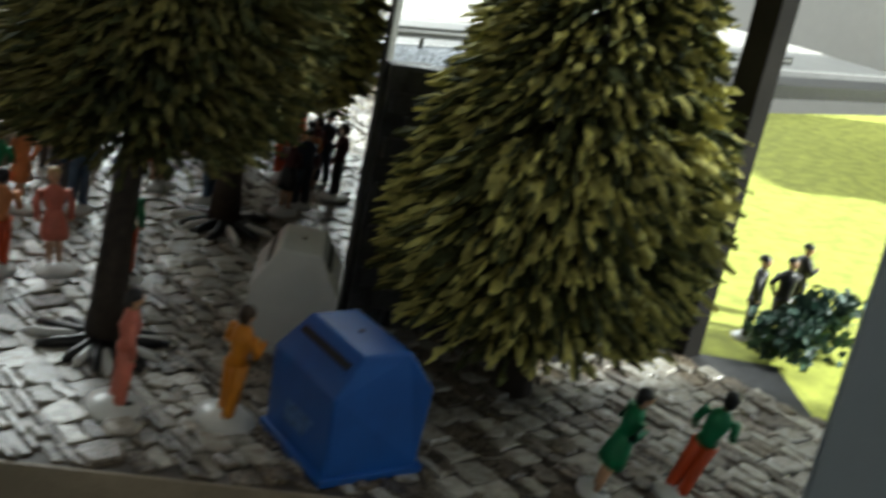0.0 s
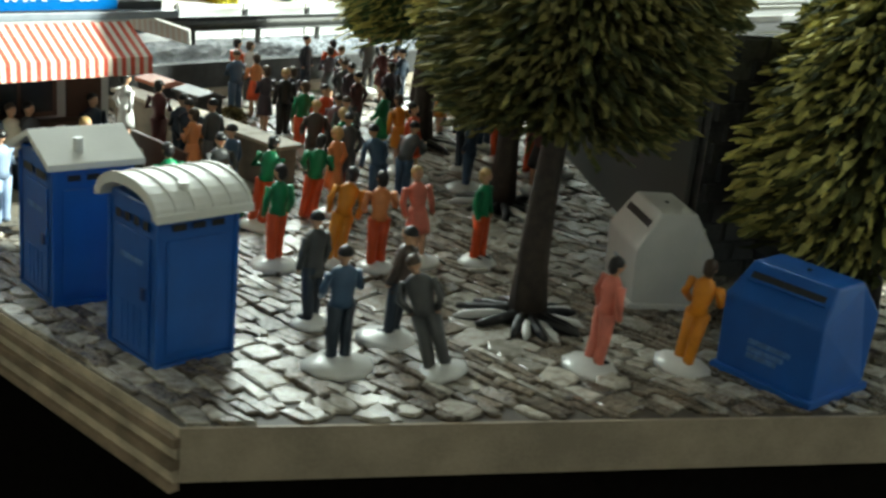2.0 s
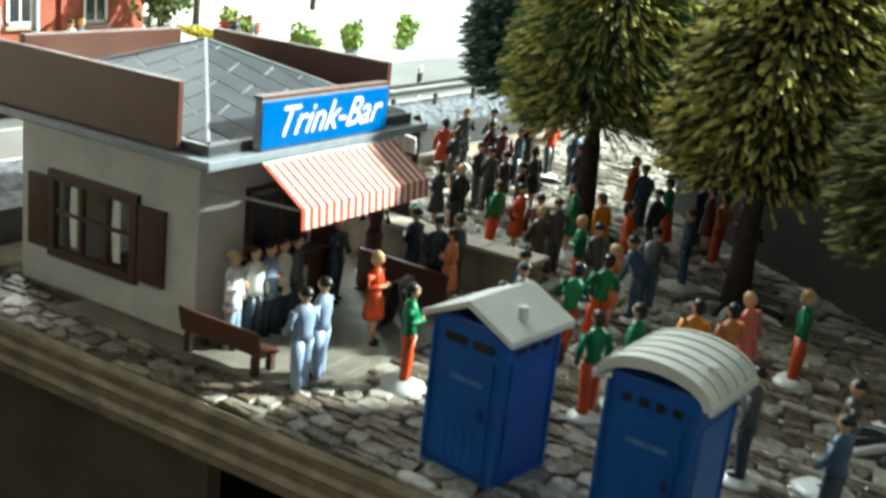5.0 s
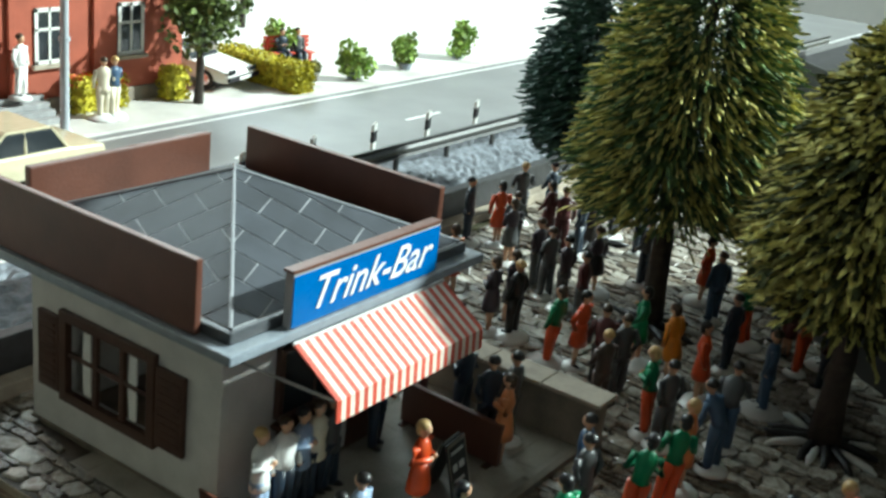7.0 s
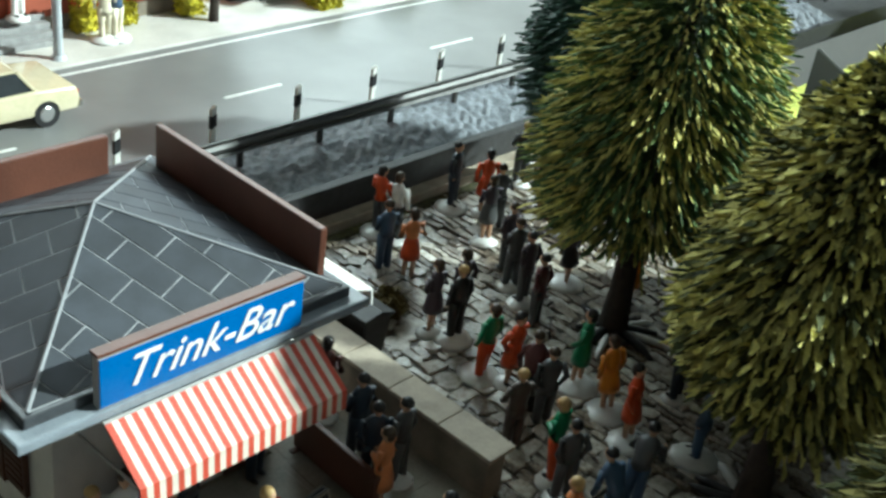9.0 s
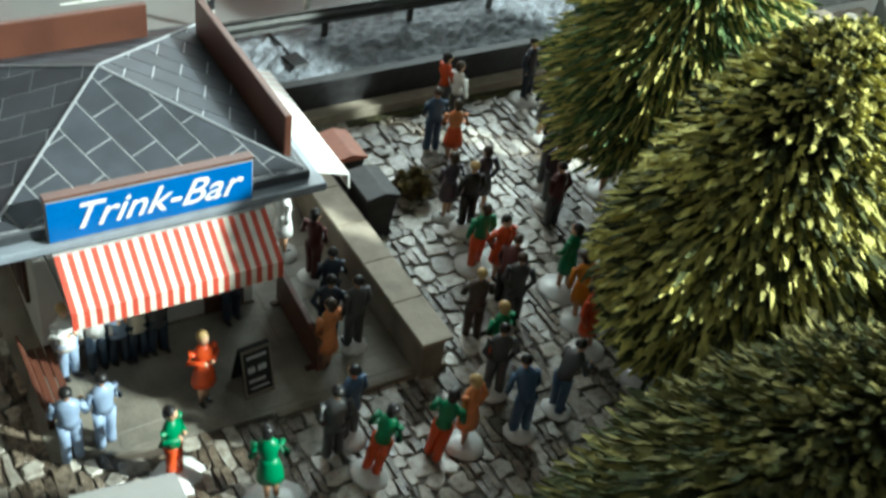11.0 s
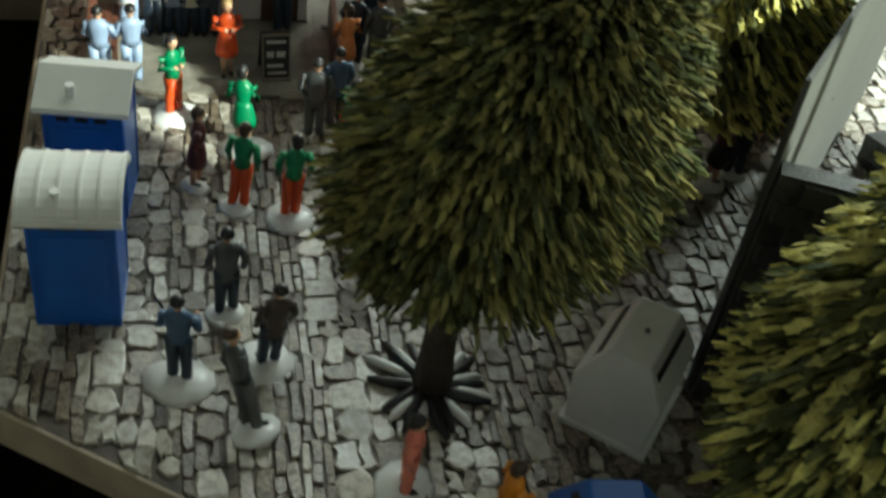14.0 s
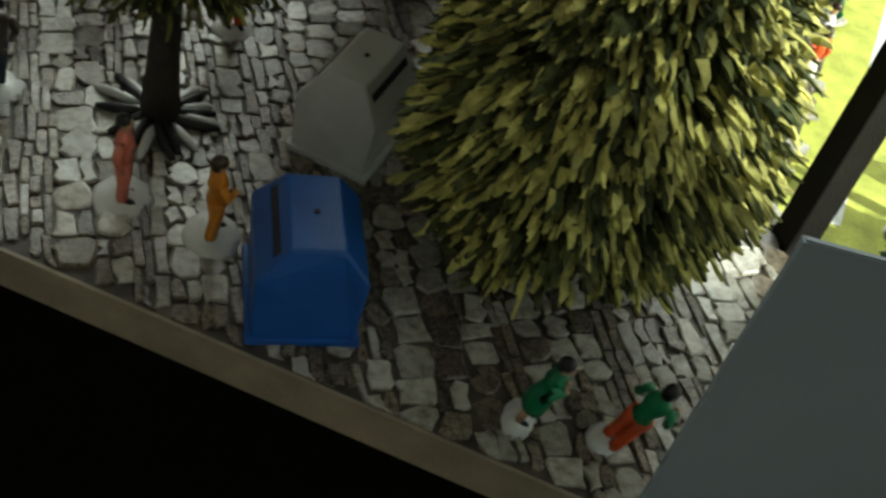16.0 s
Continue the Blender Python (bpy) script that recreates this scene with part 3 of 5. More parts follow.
def kiosk():
    k = thing("kiosk", "white plastered kiosk with grey slate pyramid roof", "kiosk")
    X0, X1, Y0, Y1 = 8.7, 12.75, 22.8, 27.25
    part("front_wall", box(X0, X1, Y0, Y0 + 0.15, 0, 3.44), M["plaster"], k)
    part("back_wall", box(X0, X1, Y1 - 0.15, Y1, 0, 3.44), M["plaster"], k)
    # left wall with an opening
    part("side_wall", box(X0, X0 + 0.15, Y0 + 0.15, 24.3, 0, 3.44), M["plaster"], k)
    part("side_wall", box(X0, X0 + 0.15, 26.3, Y1 - 0.15, 0, 3.44), M["plaster"], k)
    part("side_wall", box(X0, X0 + 0.15, 24.3, 26.3, 0, 0.85), M["plaster"], k)
    part("side_wall", box(X0, X0 + 0.15, 24.3, 26.3, 2.2, 3.44), M["plaster"], k)
    part("side_wall", box(X1 - 0.15, X1, Y0 + 0.15, 23.8, 0, 3.44), M["plaster"], k)
    part("side_wall", box(X1 - 0.15, X1, 25.8, Y1 - 0.15, 0, 3.44), M["plaster"], k)
    part("side_wall", box(X1 - 0.15, X1, 23.8, 25.8, 0, 0.9), M["plaster"], k)
    part("side_wall", box(X1 - 0.15, X1, 23.8, 25.8, 2.4, 3.44), M["plaster"], k)
    part("plinth", box(X0 - 0.04, X1 + 0.04, Y0 - 0.04, Y1 + 0.04, 0, 0.1, 0.015), M["concrete"], k)
    part("drain_nub", box(X0 - 0.03, X0 + 0.12, Y0 - 0.05, Y0 - 0.002, 2.2, 2.42, 0.03), M["plaster"], k)
    part("drain_nub", box(X0 - 0.03, X0 + 0.12, Y0 - 0.05, Y0 - 0.002, 0.35, 0.55, 0.03), M["plaster"], k)
    # shuttered side window
    w = part("side_window", box(X0 - 0.1, X0 + 0.04, 24.15, 24.33, 0.72, 2.36, 0.015), M["brown"], k, "dark brown wooden side window")
    for a in ((24.33, 26.27, 0.72, 0.9), (24.33, 26.27, 2.18, 2.36)):
        part("frame_bar", box(X0 - 0.1, X0 + 0.04, a[0], a[1], a[2], a[3], 0.015), M["brown"], w)
    part("frame_bar", box(X0 - 0.1, X0 + 0.04, 26.27, 26.45, 0.72, 2.36, 0.015), M["brown"], w)
    for y in (24.9, 25.55):
        part("mullion", box(X0 - 0.06, X0 + 0.03, y, y + 0.1, 0.9, 2.18, 0.01), M["brown"], w)
    part("mullion", box(X0 - 0.055, X0 + 0.025, 24.33, 26.27, 1.55, 1.63, 0.01), M["brown"], w)
    for y in (24.62, 25.72):
        part("curtain", profile([(y, 1.0), (y + 0.16, 1.0), (y + 0.2, 1.5), (y + 0.17, 2.12), (y, 2.12)], X0 - 0.03, X0 + 0.0, "x"), M["awning_white"], w, "white window curtain")
    for y0, y1 in ((23.5, 24.13), (26.47, 27.0)):
        s = part("shutter", box(X0 - 0.09, X0 - 0.004, y0, y1, 0.82, 2.2, 0.02), M["brown"], k, "dark brown wooden shutter")
        for i in range(9):
            z = 0.95 + 0.13 * i
            part("slat", box(X0 - 0.115, X0 - 0.09, y0 + 0.08, y1 - 0.08, z, z + 0.07, 0.01), M["brown"], s)
    pane_window(k, "serving_window", 9.85, 11.5, Y0, 1.35, 2.6, 0.12)
    part("counter", box(9.8, 12.3, Y0 - 0.35, Y0 - 0.005, 1.2, 1.28, 0.015), M["brown"], k)
    for x in (9.95, 10.6, 11.3):
        part("bracket", box(x, x + 0.07, Y0 - 0.3, Y0 - 0.005, 0.95, 1.2, 0.01), M["brown"], k)
    part("door", box(11.75, 12.55, Y0 - 0.06, Y0 - 0.003, 0.1, 2.3, 0.01), M["brown"], k, "dark brown kiosk door")
    # eave, gutter and roof
    part("eave", box(7.62, 13.65, 21.62, 27.6, 3.44, 3.6, 0.035), M["fascia"], k, "blue-grey eave with a pale edge")
    part("gutter_rim", box(7.85, 13.42, 21.86, 27.4, 3.6, 3.78, 0.03), M["slate_dark"], k)
    apex = Vector((10.52, 24.55, 4.9))
    base = [Vector(v) for v in ((7.95, 21.96, 3.78), (13.32, 21.96, 3.78), (13.32, 27.3, 3.78), (7.95, 27.3, 3.78))]
    roof = bmesh.new()
    vs = [roof.verts.new(v) for v in base]
    va = roof.verts.new(apex)
    for i in range(4):
        roof.faces.new((vs[i], vs[(i + 1) % 4], va))
    roof.faces.new(vs[::-1])
    r = part("roof", roof, M["slate_base"], k, "grey slate pyramid roof")
    for i in range(4):
        p, q = base[i], base[(i + 1) % 4]
        along, nrm = (q - p).normalized(), (q - p).cross(apex - p).normalized()
        up = nrm.cross(along)
        wide, high = (q - p).length, (apex - p).dot(up)
        ax = (apex - p).dot(along)
        tri = [(0.03, 0.02), (wide - 0.03, 0.02), (ax, high - 0.03)]
        ang = radians(-66 if i % 2 == 0 else 66)
        ca, sa = math.cos(ang), math.sin(ang)
        # courses laid on the slant, cut at the hips
        for row in range(-9, 10):
            for col in range(-7, 8):
                c0, r0 = (col + 0.5 * (row % 2)) * 0.98, row * 0.56
                quad = [(c0 + 0.013, r0 + 0.014), (c0 + 0.967, r0 + 0.014), (c0 + 0.967, r0 + 0.546), (c0 + 0.013, r0 + 0.546)]
                pts = clip([(ax + a * ca - h * sa, 0.9 + a * sa + h * ca) for a, h in quad], tri)
                if len(pts) < 3:
                    continue
                lo = [p + along * a + up * h + nrm * 0.002 for a, h in pts]
                hi = [v + nrm * 0.010 for v in lo]
                n = len(pts)
                me = raw([tuple(v) for v in lo + hi], [tuple(range(n, 2 * n))] + [(j, (j + 1) % n, n + (j + 1) % n, n + j) for j in range(n)], M["slate"])
                s = new("slate", me)
                s.parent = r
        part("ridge_strip", rod(p + nrm * 0.01, apex + nrm * 0.01, 0.035, 0.03, 6), M["ridge"], r)
    # boards standing on the eave, and the sign
    for x0, x1, y0, y1, z0, z1 in ((7.72, 7.84, 22.4, 27.0, 3.6, 4.7), (13.1, 13.24, 22.3, 26.8, 3.78, 4.7), (8.3, 12.1, 26.7, 26.85, 3.78, 4.75)):
        part("parapet_board", box(x0, x1, y0, y1, z0, z1, 0.03), M["brown_board"], k, "red-brown roof parapet board")
    sg = part("sign", box(8.8, 12.25, 21.66, 21.8, 3.62, 4.45, 0.012), M["frame_grey"], k, "blue sign with white script lettering")
    part("sign_face", box(8.82, 12.23, 21.645, 21.658, 3.64, 4.41), M["sign_blue"], sg)
    part("sign_cap", box(8.79, 12.26, 21.64, 21.84, 4.452, 4.5, 0.012), M["brown_board"], sg)
    cu = bpy.data.curves.new("lettering", "FONT")
    cu.body, cu.size, cu.shear, cu.extrude, cu.offset = "Trink-Bar", 0.0078, 0.45, 0.00006, 0.00004
    cu.align_x, cu.align_y = "CENTER", "CENTER"
    tmp = bpy.data.objects.new("tmp", cu)
    me = bpy.data.meshes.new_from_object(tmp)
    bpy.data.objects.remove(tmp)
    me.materials.append(M["sign_white"])
    tx = new("lettering", me)
    tx.matrix_basis = Matrix.Translation((10.53 * CM, 21.635 * CM, 4.03 * CM)) @ Euler((radians(90), 0, 0)).to_matrix().to_4x4() @ Matrix.Diagonal((1.02, 1.0, 1, 1))
    tx.parent = sg
    # striped front awning
    aw = part("awning", rod((8.82, 21.6, 3.42), (12.45, 21.6, 3.42), 0.03), M["frame_grey"], k, "red and cream striped awning")
    n = 37
    for i in range(n):
        x0, x1 = 8.83 + 3.62 * i / n, 8.83 + 3.62 * (i + 1) / n
        bm = profile([(21.62, 3.44), (20.74, 2.86), (20.72, 2.52), (20.75, 2.52), (20.765, 2.845), (21.62, 3.405)], x0, x1, "x")
        part("stripe", bm, M["red"] if i % 2 == 0 else M["cream"], aw)
    for x in (8.84, 12.42):
        part("arm", rod((x, 22.78, 2.75), (x, 20.8, 2.84), 0.025), M["frame_grey"], aw)
    # pale awning on the long side
    aw = part("side_awning", rod((13.3, 22.4, 3.4), (13.3, 26.25, 3.4), 0.03), M["frame_grey"], k, "pale striped side awning")
    for i in range(35):
        y0, y1 = 22.4 + 0.11 * i, 22.51 + 0.11 * i
        bm = profile([(13.3, 3.43), (14.5, 3.06), (14.53, 2.72), (14.5, 2.72), (14.47, 3.03), (13.3, 3.4)], y0, y1, "y")
        part("stripe", bm, M["pink_stripe"] if i % 2 else M["awning_white"], aw)


kiosk()
flags = [(8.15, 20.35), (9.6, 20.0), (15.45, 19.75), (15.45, 25.6), (8.15, 25.6)]
fixed("terrace", prism(flags, -0.02, 0.056), M["slab"], "terrace bed in front of the kiosk", "terrace")
fixed("terrace_step", box(12.0, 15.5, 19.7, 19.85, -0.01, 0.14, 0.02), M["concrete"], "brown stone edge of the terrace", "step")


def terrace_wall():
    t = thing("terrace_wall", "low brown terrace wall with pale cap slabs", "garden wall")
    part("wall", box(14.85, 15.3, 19.6, 25.9, 0, 0.98, 0.02), M["concrete"], t)
    y = 19.5
    while y < 25.8:
        part("cap_slab", box(14.75, 15.42, y, min(y + 1.25, 26) - 0.02, 0.98, 1.07, 0.02), M["cap"], t)
        y += 1.25


terrace_wall()
t = thing("partition", "dark brown terrace partition panel", "partition", at=(13.1, 20.5, 0.04), turn=-3)
part("panel", box(0, 0.12, 0, 2.2, 0.05, 0.85, 0.02), M["brown_board"], t)
for y in (0.1, 2.0):
    part("foot", box(-0.15, 0.3, y, y + 0.12, 0, 0.06, 0.01), M["brown"], t)


def bench(x, y, turn, length):
    t = thing("bench", "dark brown wooden bench beside the kiosk", "bench", at=(x, y, 0.04), turn=turn)
    part("backrest", profile([(0, 0.38), (0.06, 0.38), (-0.04, 0.82), (-0.1, 0.82)], 0, length, "y", 0.012), M["brown_board"], t)
    for i in range(3):
        part("seat_slat", box(0.06 + 0.15 * i, 0.19 + 0.15 * i, 0, length, 0.36, 0.41, 0.01), M["brown_board"], t)
    for yy in (0.08, length - 0.2):
        part("leg", profile([(0, 0), (0.1, 0), (0.1, 0.36), (0.0, 0.36)], yy, yy + 0.12, "y"), M["brown"], t)
        part("leg", profile([(0.38, 0), (0.48, 0), (0.48, 0.36), (0.38, 0.36)], yy, yy + 0.12, "y"), M["brown"], t)


bench(8.3, 20.95, 0, 1.75)


def chalkboard():
    t = thing("chalkboard", "black folding price board standing on the terrace", "price board", at=(11.92, 20.72, 0.06), turn=6)
    for s, n in ((-1, "front_panel"), (1, "back_panel")):
        p = part(n, profile([(s * 0.28, 0), (s * 0.31, 0), (s * 0.05, 0.98), (s * 0.02, 0.98)], -0.3, 0.3, "x"), M["chalk"], t)
        for x0, x1, a, b in ((-0.3, -0.26, 0.02, 0.98), (0.26, 0.3, 0.02, 0.98), (-0.26, 0.26, 0.02, 0.08), (-0.26, 0.26, 0.92, 0.98)):
            y = lambda z: s * (0.31 - 0.265 * z) + s * 0.012
            bm = bmesh.new()
            bm.faces.new([bm.verts.new((x, y(z), z)) for x, z in ((x0, a), (x1, a), (x1, b), (x0, b))])
            bmesh.ops.solidify(bm, geom=list(bm.faces), thickness=0.012)
            part("frame_bar", bm, M["cap"], p)
        if s < 0:
            for x0, x1, a, b in ((-0.2, 0.2, 0.78, 0.84), (-0.2, -0.05, 0.5, 0.62), (0.0, 0.18, 0.5, 0.62), (-0.2, 0.14, 0.3, 0.36), (-0.18, 0.2, 0.16, 0.2)):
                bm = bmesh.new()
                bm.faces.new([bm.verts.new((x, y(z) - 0.002, z)) for x, z in ((x0, a), (x1, a), (x1, b), (x0, b))])
                bmesh.ops.solidify(bm, geom=list(bm.faces), thickness=0.006)
                part("chalk_line", bm, M["sign_white"], p)


chalkboard()


def bin_(x, y, lid, label):
    t = thing("wheeled_bin", label, "bin", "bins behind the wall", at=(x, y, 0.02))
    bm = bmesh.new()
    lo = [bm.verts.new(v) for v in ((-0.28, -0.42, 0.08), (0.28, -0.42, 0.08), (0.28, 0.42, 0.08), (-0.28, 0.42, 0.08))]
    hi = [bm.verts.new(v) for v in ((-0.36, -0.52, 1.15), (0.36, -0.52, 1.15), (0.36, 0.52, 1.15), (-0.36, 0.52, 1.15))]
    bm.faces.new(lo[::-1])
    bm.faces.new(hi)
    for i in range(4):
        bm.faces.new((lo[i], lo[(i + 1) % 4], hi[(i + 1) % 4], hi[i]))
    bmesh.ops.bevel(bm, geom=list(bm.edges), offset=0.03, segments=2, affect="EDGES")
    part("body", bm, M["kerb"], t)
    part("lid", profile([(-0.4, 1.15), (0.42, 1.15), (0.42, 1.2), (0.05, 1.33), (-0.4, 1.25)], -0.56, 0.56, "y", 0.02), lid, t)
    for yy in (-0.4, 0.34):
        part("wheel", rod((0.25, yy, 0.1), (0.25, yy + 0.06, 0.1), 0.1), M["black"], t)


bin_(16.0, 24.1, M["kerb"], "black wheeled bin standing behind the terrace wall")
bin_(15.95, 25.6, M["salmon"], "dark bin with a salmon-coloured lid")


# ---- portable toilets ----
def toilet(arched):
    t = thing("portable_toilet", "blue portable toilet with a ribbed arched white roof" if arched else "blue portable toilet with a white gable roof", "portable toilet", "portable toilets")
    W, D, H = 1.22, 1.25, 2.18
    part("skid", box(-0.03, W + 0.03, -0.03, D + 0.03, 0, 0.07, 0.015), M["blue"], t)
    part("body", box(0, W, 0, D, 0.07, H + 0.12, 0.035), M["blue"], t)
    for x, y in ((0, 0), (W, 0), (0, D), (W, D)):
        part("corner_post", box(x - 0.035, x + 0.035, y - 0.035, y + 0.035, 0.07, H, 0.02), M["blue"], t)
    d = part("door", box(-0.035, 0.0, 0.17, D - 0.17, 0.12, 1.85, 0.015), M["blue"], t)
    part("handle", box(-0.07, -0.035, 0.24, 0.34, 0.95, 1.12, 0.01), M["blue_dark"], d)
    for y in (0.36, 0.52, 0.68, 0.84):
        part("door_rib", box(-0.048, -0.035, y, y + 0.05, 0.2, 0.8, 0.006), M["blue"], d)
    part("lettering_bar", box(-0.042, -0.036, 0.32, D - 0.35, 1.42, 1.5), M["blue_pale"], d)
    for i in range(4 if arched else 2):
        n = 4 if arched else 2
        w = (D - 0.3) / n
        y = 0.15 + w * i
        part("vent", box(-0.04, -0.034, y + 0.05, y + w - 0.06, 1.95, 2.07), M["black"], t)
    for i in range(3):
        x = 0.2 + 0.3 * i
        part("vent", box(x, x + 0.2, -0.04, -0.034, 1.98, 2.07), M["black"], t)
    part("side_panel", box(0.13, W - 0.13, -0.025, 0.0, 0.2, 1.85, 0.015), M["blue"], t)
    part("side_panel", box(W, W + 0.025, 0.13, D - 0.13, 0.2, 1.85, 0.015), M["blue"], t)
    c, o = D / 2, 0.16
    if arched:
        n = 12
        up = [(c + (c + o) * math.cos(math.pi * k / n), H + 0.06 + 0.37 * math.sin(math.pi * k / n)) for k in range(n + 1)]
        dn = [(c + (c + o - 0.08) * math.cos(math.pi * k / n), H + 0.30 * math.sin(math.pi * k / n)) for k in range(n + 1)]
        r = part("roof", profile(up + dn[::-1], -0.14, W + 0.14, "x"), M["white"], t, "ribbed arched white roof")
        up2 = [(c + (c + o + 0.02) * math.cos(math.pi * k / n), H + 0.06 + 0.40 * math.sin(math.pi * k / n)) for k in range(n + 1)]
        for i in range(6):
            x = -0.14 + (W + 0.28 - 0.06) * i / 5
            part("rib", profile(up2 + up[::-1], x, x + 0.06, "x", 0.006), M["white"], r)
        for y in (-o - 0.04, D + o - 0.02):
            part("eave_strip", box(-0.15, W + 0.15, y, y + 0.06, H - 0.02, H + 0.1, 0.015), M["white"], r)
    else:
        pts = [(-o, H), (c, H + 0.36), (D + o, H), (D + o, H + 0.1), (c, H + 0.47), (-o, H + 0.1)]
        r = part("roof", profile(pts, -0.15, W + 0.15, "x", 0.015), M["white"], t, "white gable roof")
    part("vent_pipe", rod((W * 0.35, 0.12, H + 0.1), (W * 0.35, 0.12, H + 0.42), 0.075, n=14), M["white"], r)
    return t


toilet(False).matrix_basis = pose(7.88 * CM, 16.35 * CM, 0, 0, 0, -7)
toilet(True).matrix_basis = pose(7.85 * CM, 13.62 * CM, 0, 0, 0, -3)


# ---- recycling banks ----
def bank(x, y, turn, W, D, H, sh, body, label, both):
    t = thing("recycling_bank", label, "recycling bank", "recycling banks", at=(x, y, 0), turn=turn)
    pr = [(0.03, 0.1), (W - 0.03, 0.1), (W + 0.02, H * sh), (W * 0.76, H), (W * 0.27, H), (-0.02, H * sh)]
    bm = profile(pr, 0.02, D - 0.02, "y")
    for v in bm.verts:
        if v.co.z > H * 0.93:
            v.co.y += 0.12 if v.co.y < D / 2 else -0.12
        elif v.co.z > H * 0.5:
            v.co.y += -0.02 if v.co.y < D / 2 else 0.02
    bmesh.ops.bevel(bm, geom=list(bm.edges), offset=0.055, segments=3, affect="EDGES", profile=0.6)
    b = part("body", bm, M[body], t)
    part("skirt", box(-0.05, W + 0.05, -0.03, D + 0.03, 0, 0.13, 0.03), M[body], t)
    part("lifting_eye", rod((W * 0.52, D / 2, H - 0.01), (W * 0.52, D / 2, H + 0.02), 0.04), M["black"], t)
    for s in (0, 1) if both else (0,):
        a, c = (Vector((-0.02, H * sh)), Vector((W * 0.27, H))) if s == 0 else (Vector((W + 0.02, H * sh)), Vector((W * 0.76, H)))
        d = (c - a).normalized()
        nn = Vector((-d.y, d.x)) if s == 0 else Vector((d.y, -d.x))
        p, q = a.lerp(c, 0.55), a.lerp(c, 0.73)
        pts = [p + nn * 0.012, q + nn * 0.012, q - nn * 0.05, p - nn * 0.05]
        part("slot", profile([(v.x, v.y) for v in pts], 0.22, D - 0.25, "y"), M["black"], t, "dark letterbox slot")
        pts = [p - d * 0.04 + nn * 0.035, p + nn * 0.035, p - nn * 0.03, p - d * 0.04 - nn * 0.03]
        part("slot_lip", profile([(v.x, v.y) for v in pts], 0.18, D - 0.21, "y"), M[body], t)
    # faint sticker on the long side
    for i, z in enumerate((0.62, 0.5, 0.4)):
        part("sticker_bar", box(-0.016, -0.004, 0.45 + 0.1 * i, D - 0.55, z, z + 0.08), M["sticker_grey"] if body == "grey_plastic" else M["blue_pale"], t)
    return t


bank(14.57, 7.3, -6.5, 1.48, 1.72, 1.75, 0.71, "blue", "blue plastic paper recycling bank with a long slot", False)
bank(15.72, 11.2, -38.2, 1.36, 1.68, 1.72, 0.63, "grey_plastic", "pale grey plastic recycling bank with two slots", True)


# ---- trees of flocked wire ----
def crown_mesh(seed, z0, z1, R, lean, mats, n, thick=0.055, tips=0.75, droop=0.25, flock=0.6, tuft=9):
    """Combed flocked bristles round a stem, fuller towards their ends."""
    rng = np.random.default_rng(seed)
    tufts = n // tuft
    pick = rng.integers(0, tufts, n)
    h = np.clip((rng.random(tufts) ** 1.05)[pick] + rng.normal(0, 0.013, n), 0.0, 0.995)
    az = (rng.random(tufts) * 2 * math.pi)[pick] + rng.normal(0, 0.085, n) / np.maximum(0.25, (1 - h ** 2.3) ** 0.5)
    lump = 1 + 0.05 * np.sin(3 * az + 5 * h + seed) + 0.04 * np.sin(7 * az - 9 * h)
    r = R * np.minimum(1.0, 0.78 + 1.1 * h) * (1 - h ** 2.3) ** 0.58 * lump * (0.86 + 0.18 * rng.random(tufts))[pick] * (1.02 - 0.2 * rng.random(n) ** 1.6) + 0.16
    el = np.radians(4 + 8 * h + 62 * h ** 5 + rng.normal(0, 4.5, n))
    d = np.stack([np.cos(az) * np.cos(el), np.sin(az) * np.cos(el), np.sin(el)], 1)
    zc = z0 + (z1 - z0) * h * 0.88 + 0.1
    o = np.stack([lean[0] * (zc / z1) ** 2.6, lean[1] * (zc / z1) ** 2.6, zc], 1)
    bend = -rng.uniform(0.5, 1.3, n) * droop * (0.45 + 0.55 * np.minimum(1, 2 * h)) * r
    u = np.cross(d, [0, 0, 1.0])
    u /= np.linalg.norm(u, axis=1, keepdims=True) + 1e-9
    v = np.cross(u, d)
    side = u * (rng.normal(0, 0.045, n) * r)[:, None]
    K, S = 12, 3
    fat = rng.uniform(0.7, 1.3, n)
    wander = np.cumsum(rng.normal(0, 0.012, (K, n, 2)), 0)
    rings = []
    for k in range(K):
        s = 0.36 + 0.64 * k / (K - 1)
        p = o + d * (r * s)[:, None] + np.array([0, 0, 1.0]) * (bend * s ** 2)[:, None] + side * s ** 2 + u * wander[k, :, 0:1] + v * wander[k, :, 1:2]
        w = thick * fat * rng.uniform(0.75, 1.3, n) * (0.3 if k == 0 else 0.5 if k == K - 1 else 0.45 + 0.3 * k / (K - 1) + flock * max(0.0, k / (K - 1) - 0.55))
        for a in range(S):
            g = 2 * math.pi * a / S + 0.5 * k
            ww = (w * rng.uniform(0.4, 1.6, n))[:, None]
            rings.append(p + (u * math.cos(g) + v * math.sin(g)) * ww + d * rng.normal(0, 0.025, (n, 1)))
    verts = np.stack(rings, 1).reshape(-1, 3)
    base = np.arange(n)[:, None] * (S * K)
    fs, idx = [], []
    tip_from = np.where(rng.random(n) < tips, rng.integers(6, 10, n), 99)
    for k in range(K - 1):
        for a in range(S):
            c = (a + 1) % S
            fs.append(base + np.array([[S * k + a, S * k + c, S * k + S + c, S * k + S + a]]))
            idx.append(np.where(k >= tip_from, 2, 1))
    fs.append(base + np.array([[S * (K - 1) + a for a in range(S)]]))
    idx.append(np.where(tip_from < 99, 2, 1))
    faces = []
    for f in fs:
        faces.extend(f.tolist())
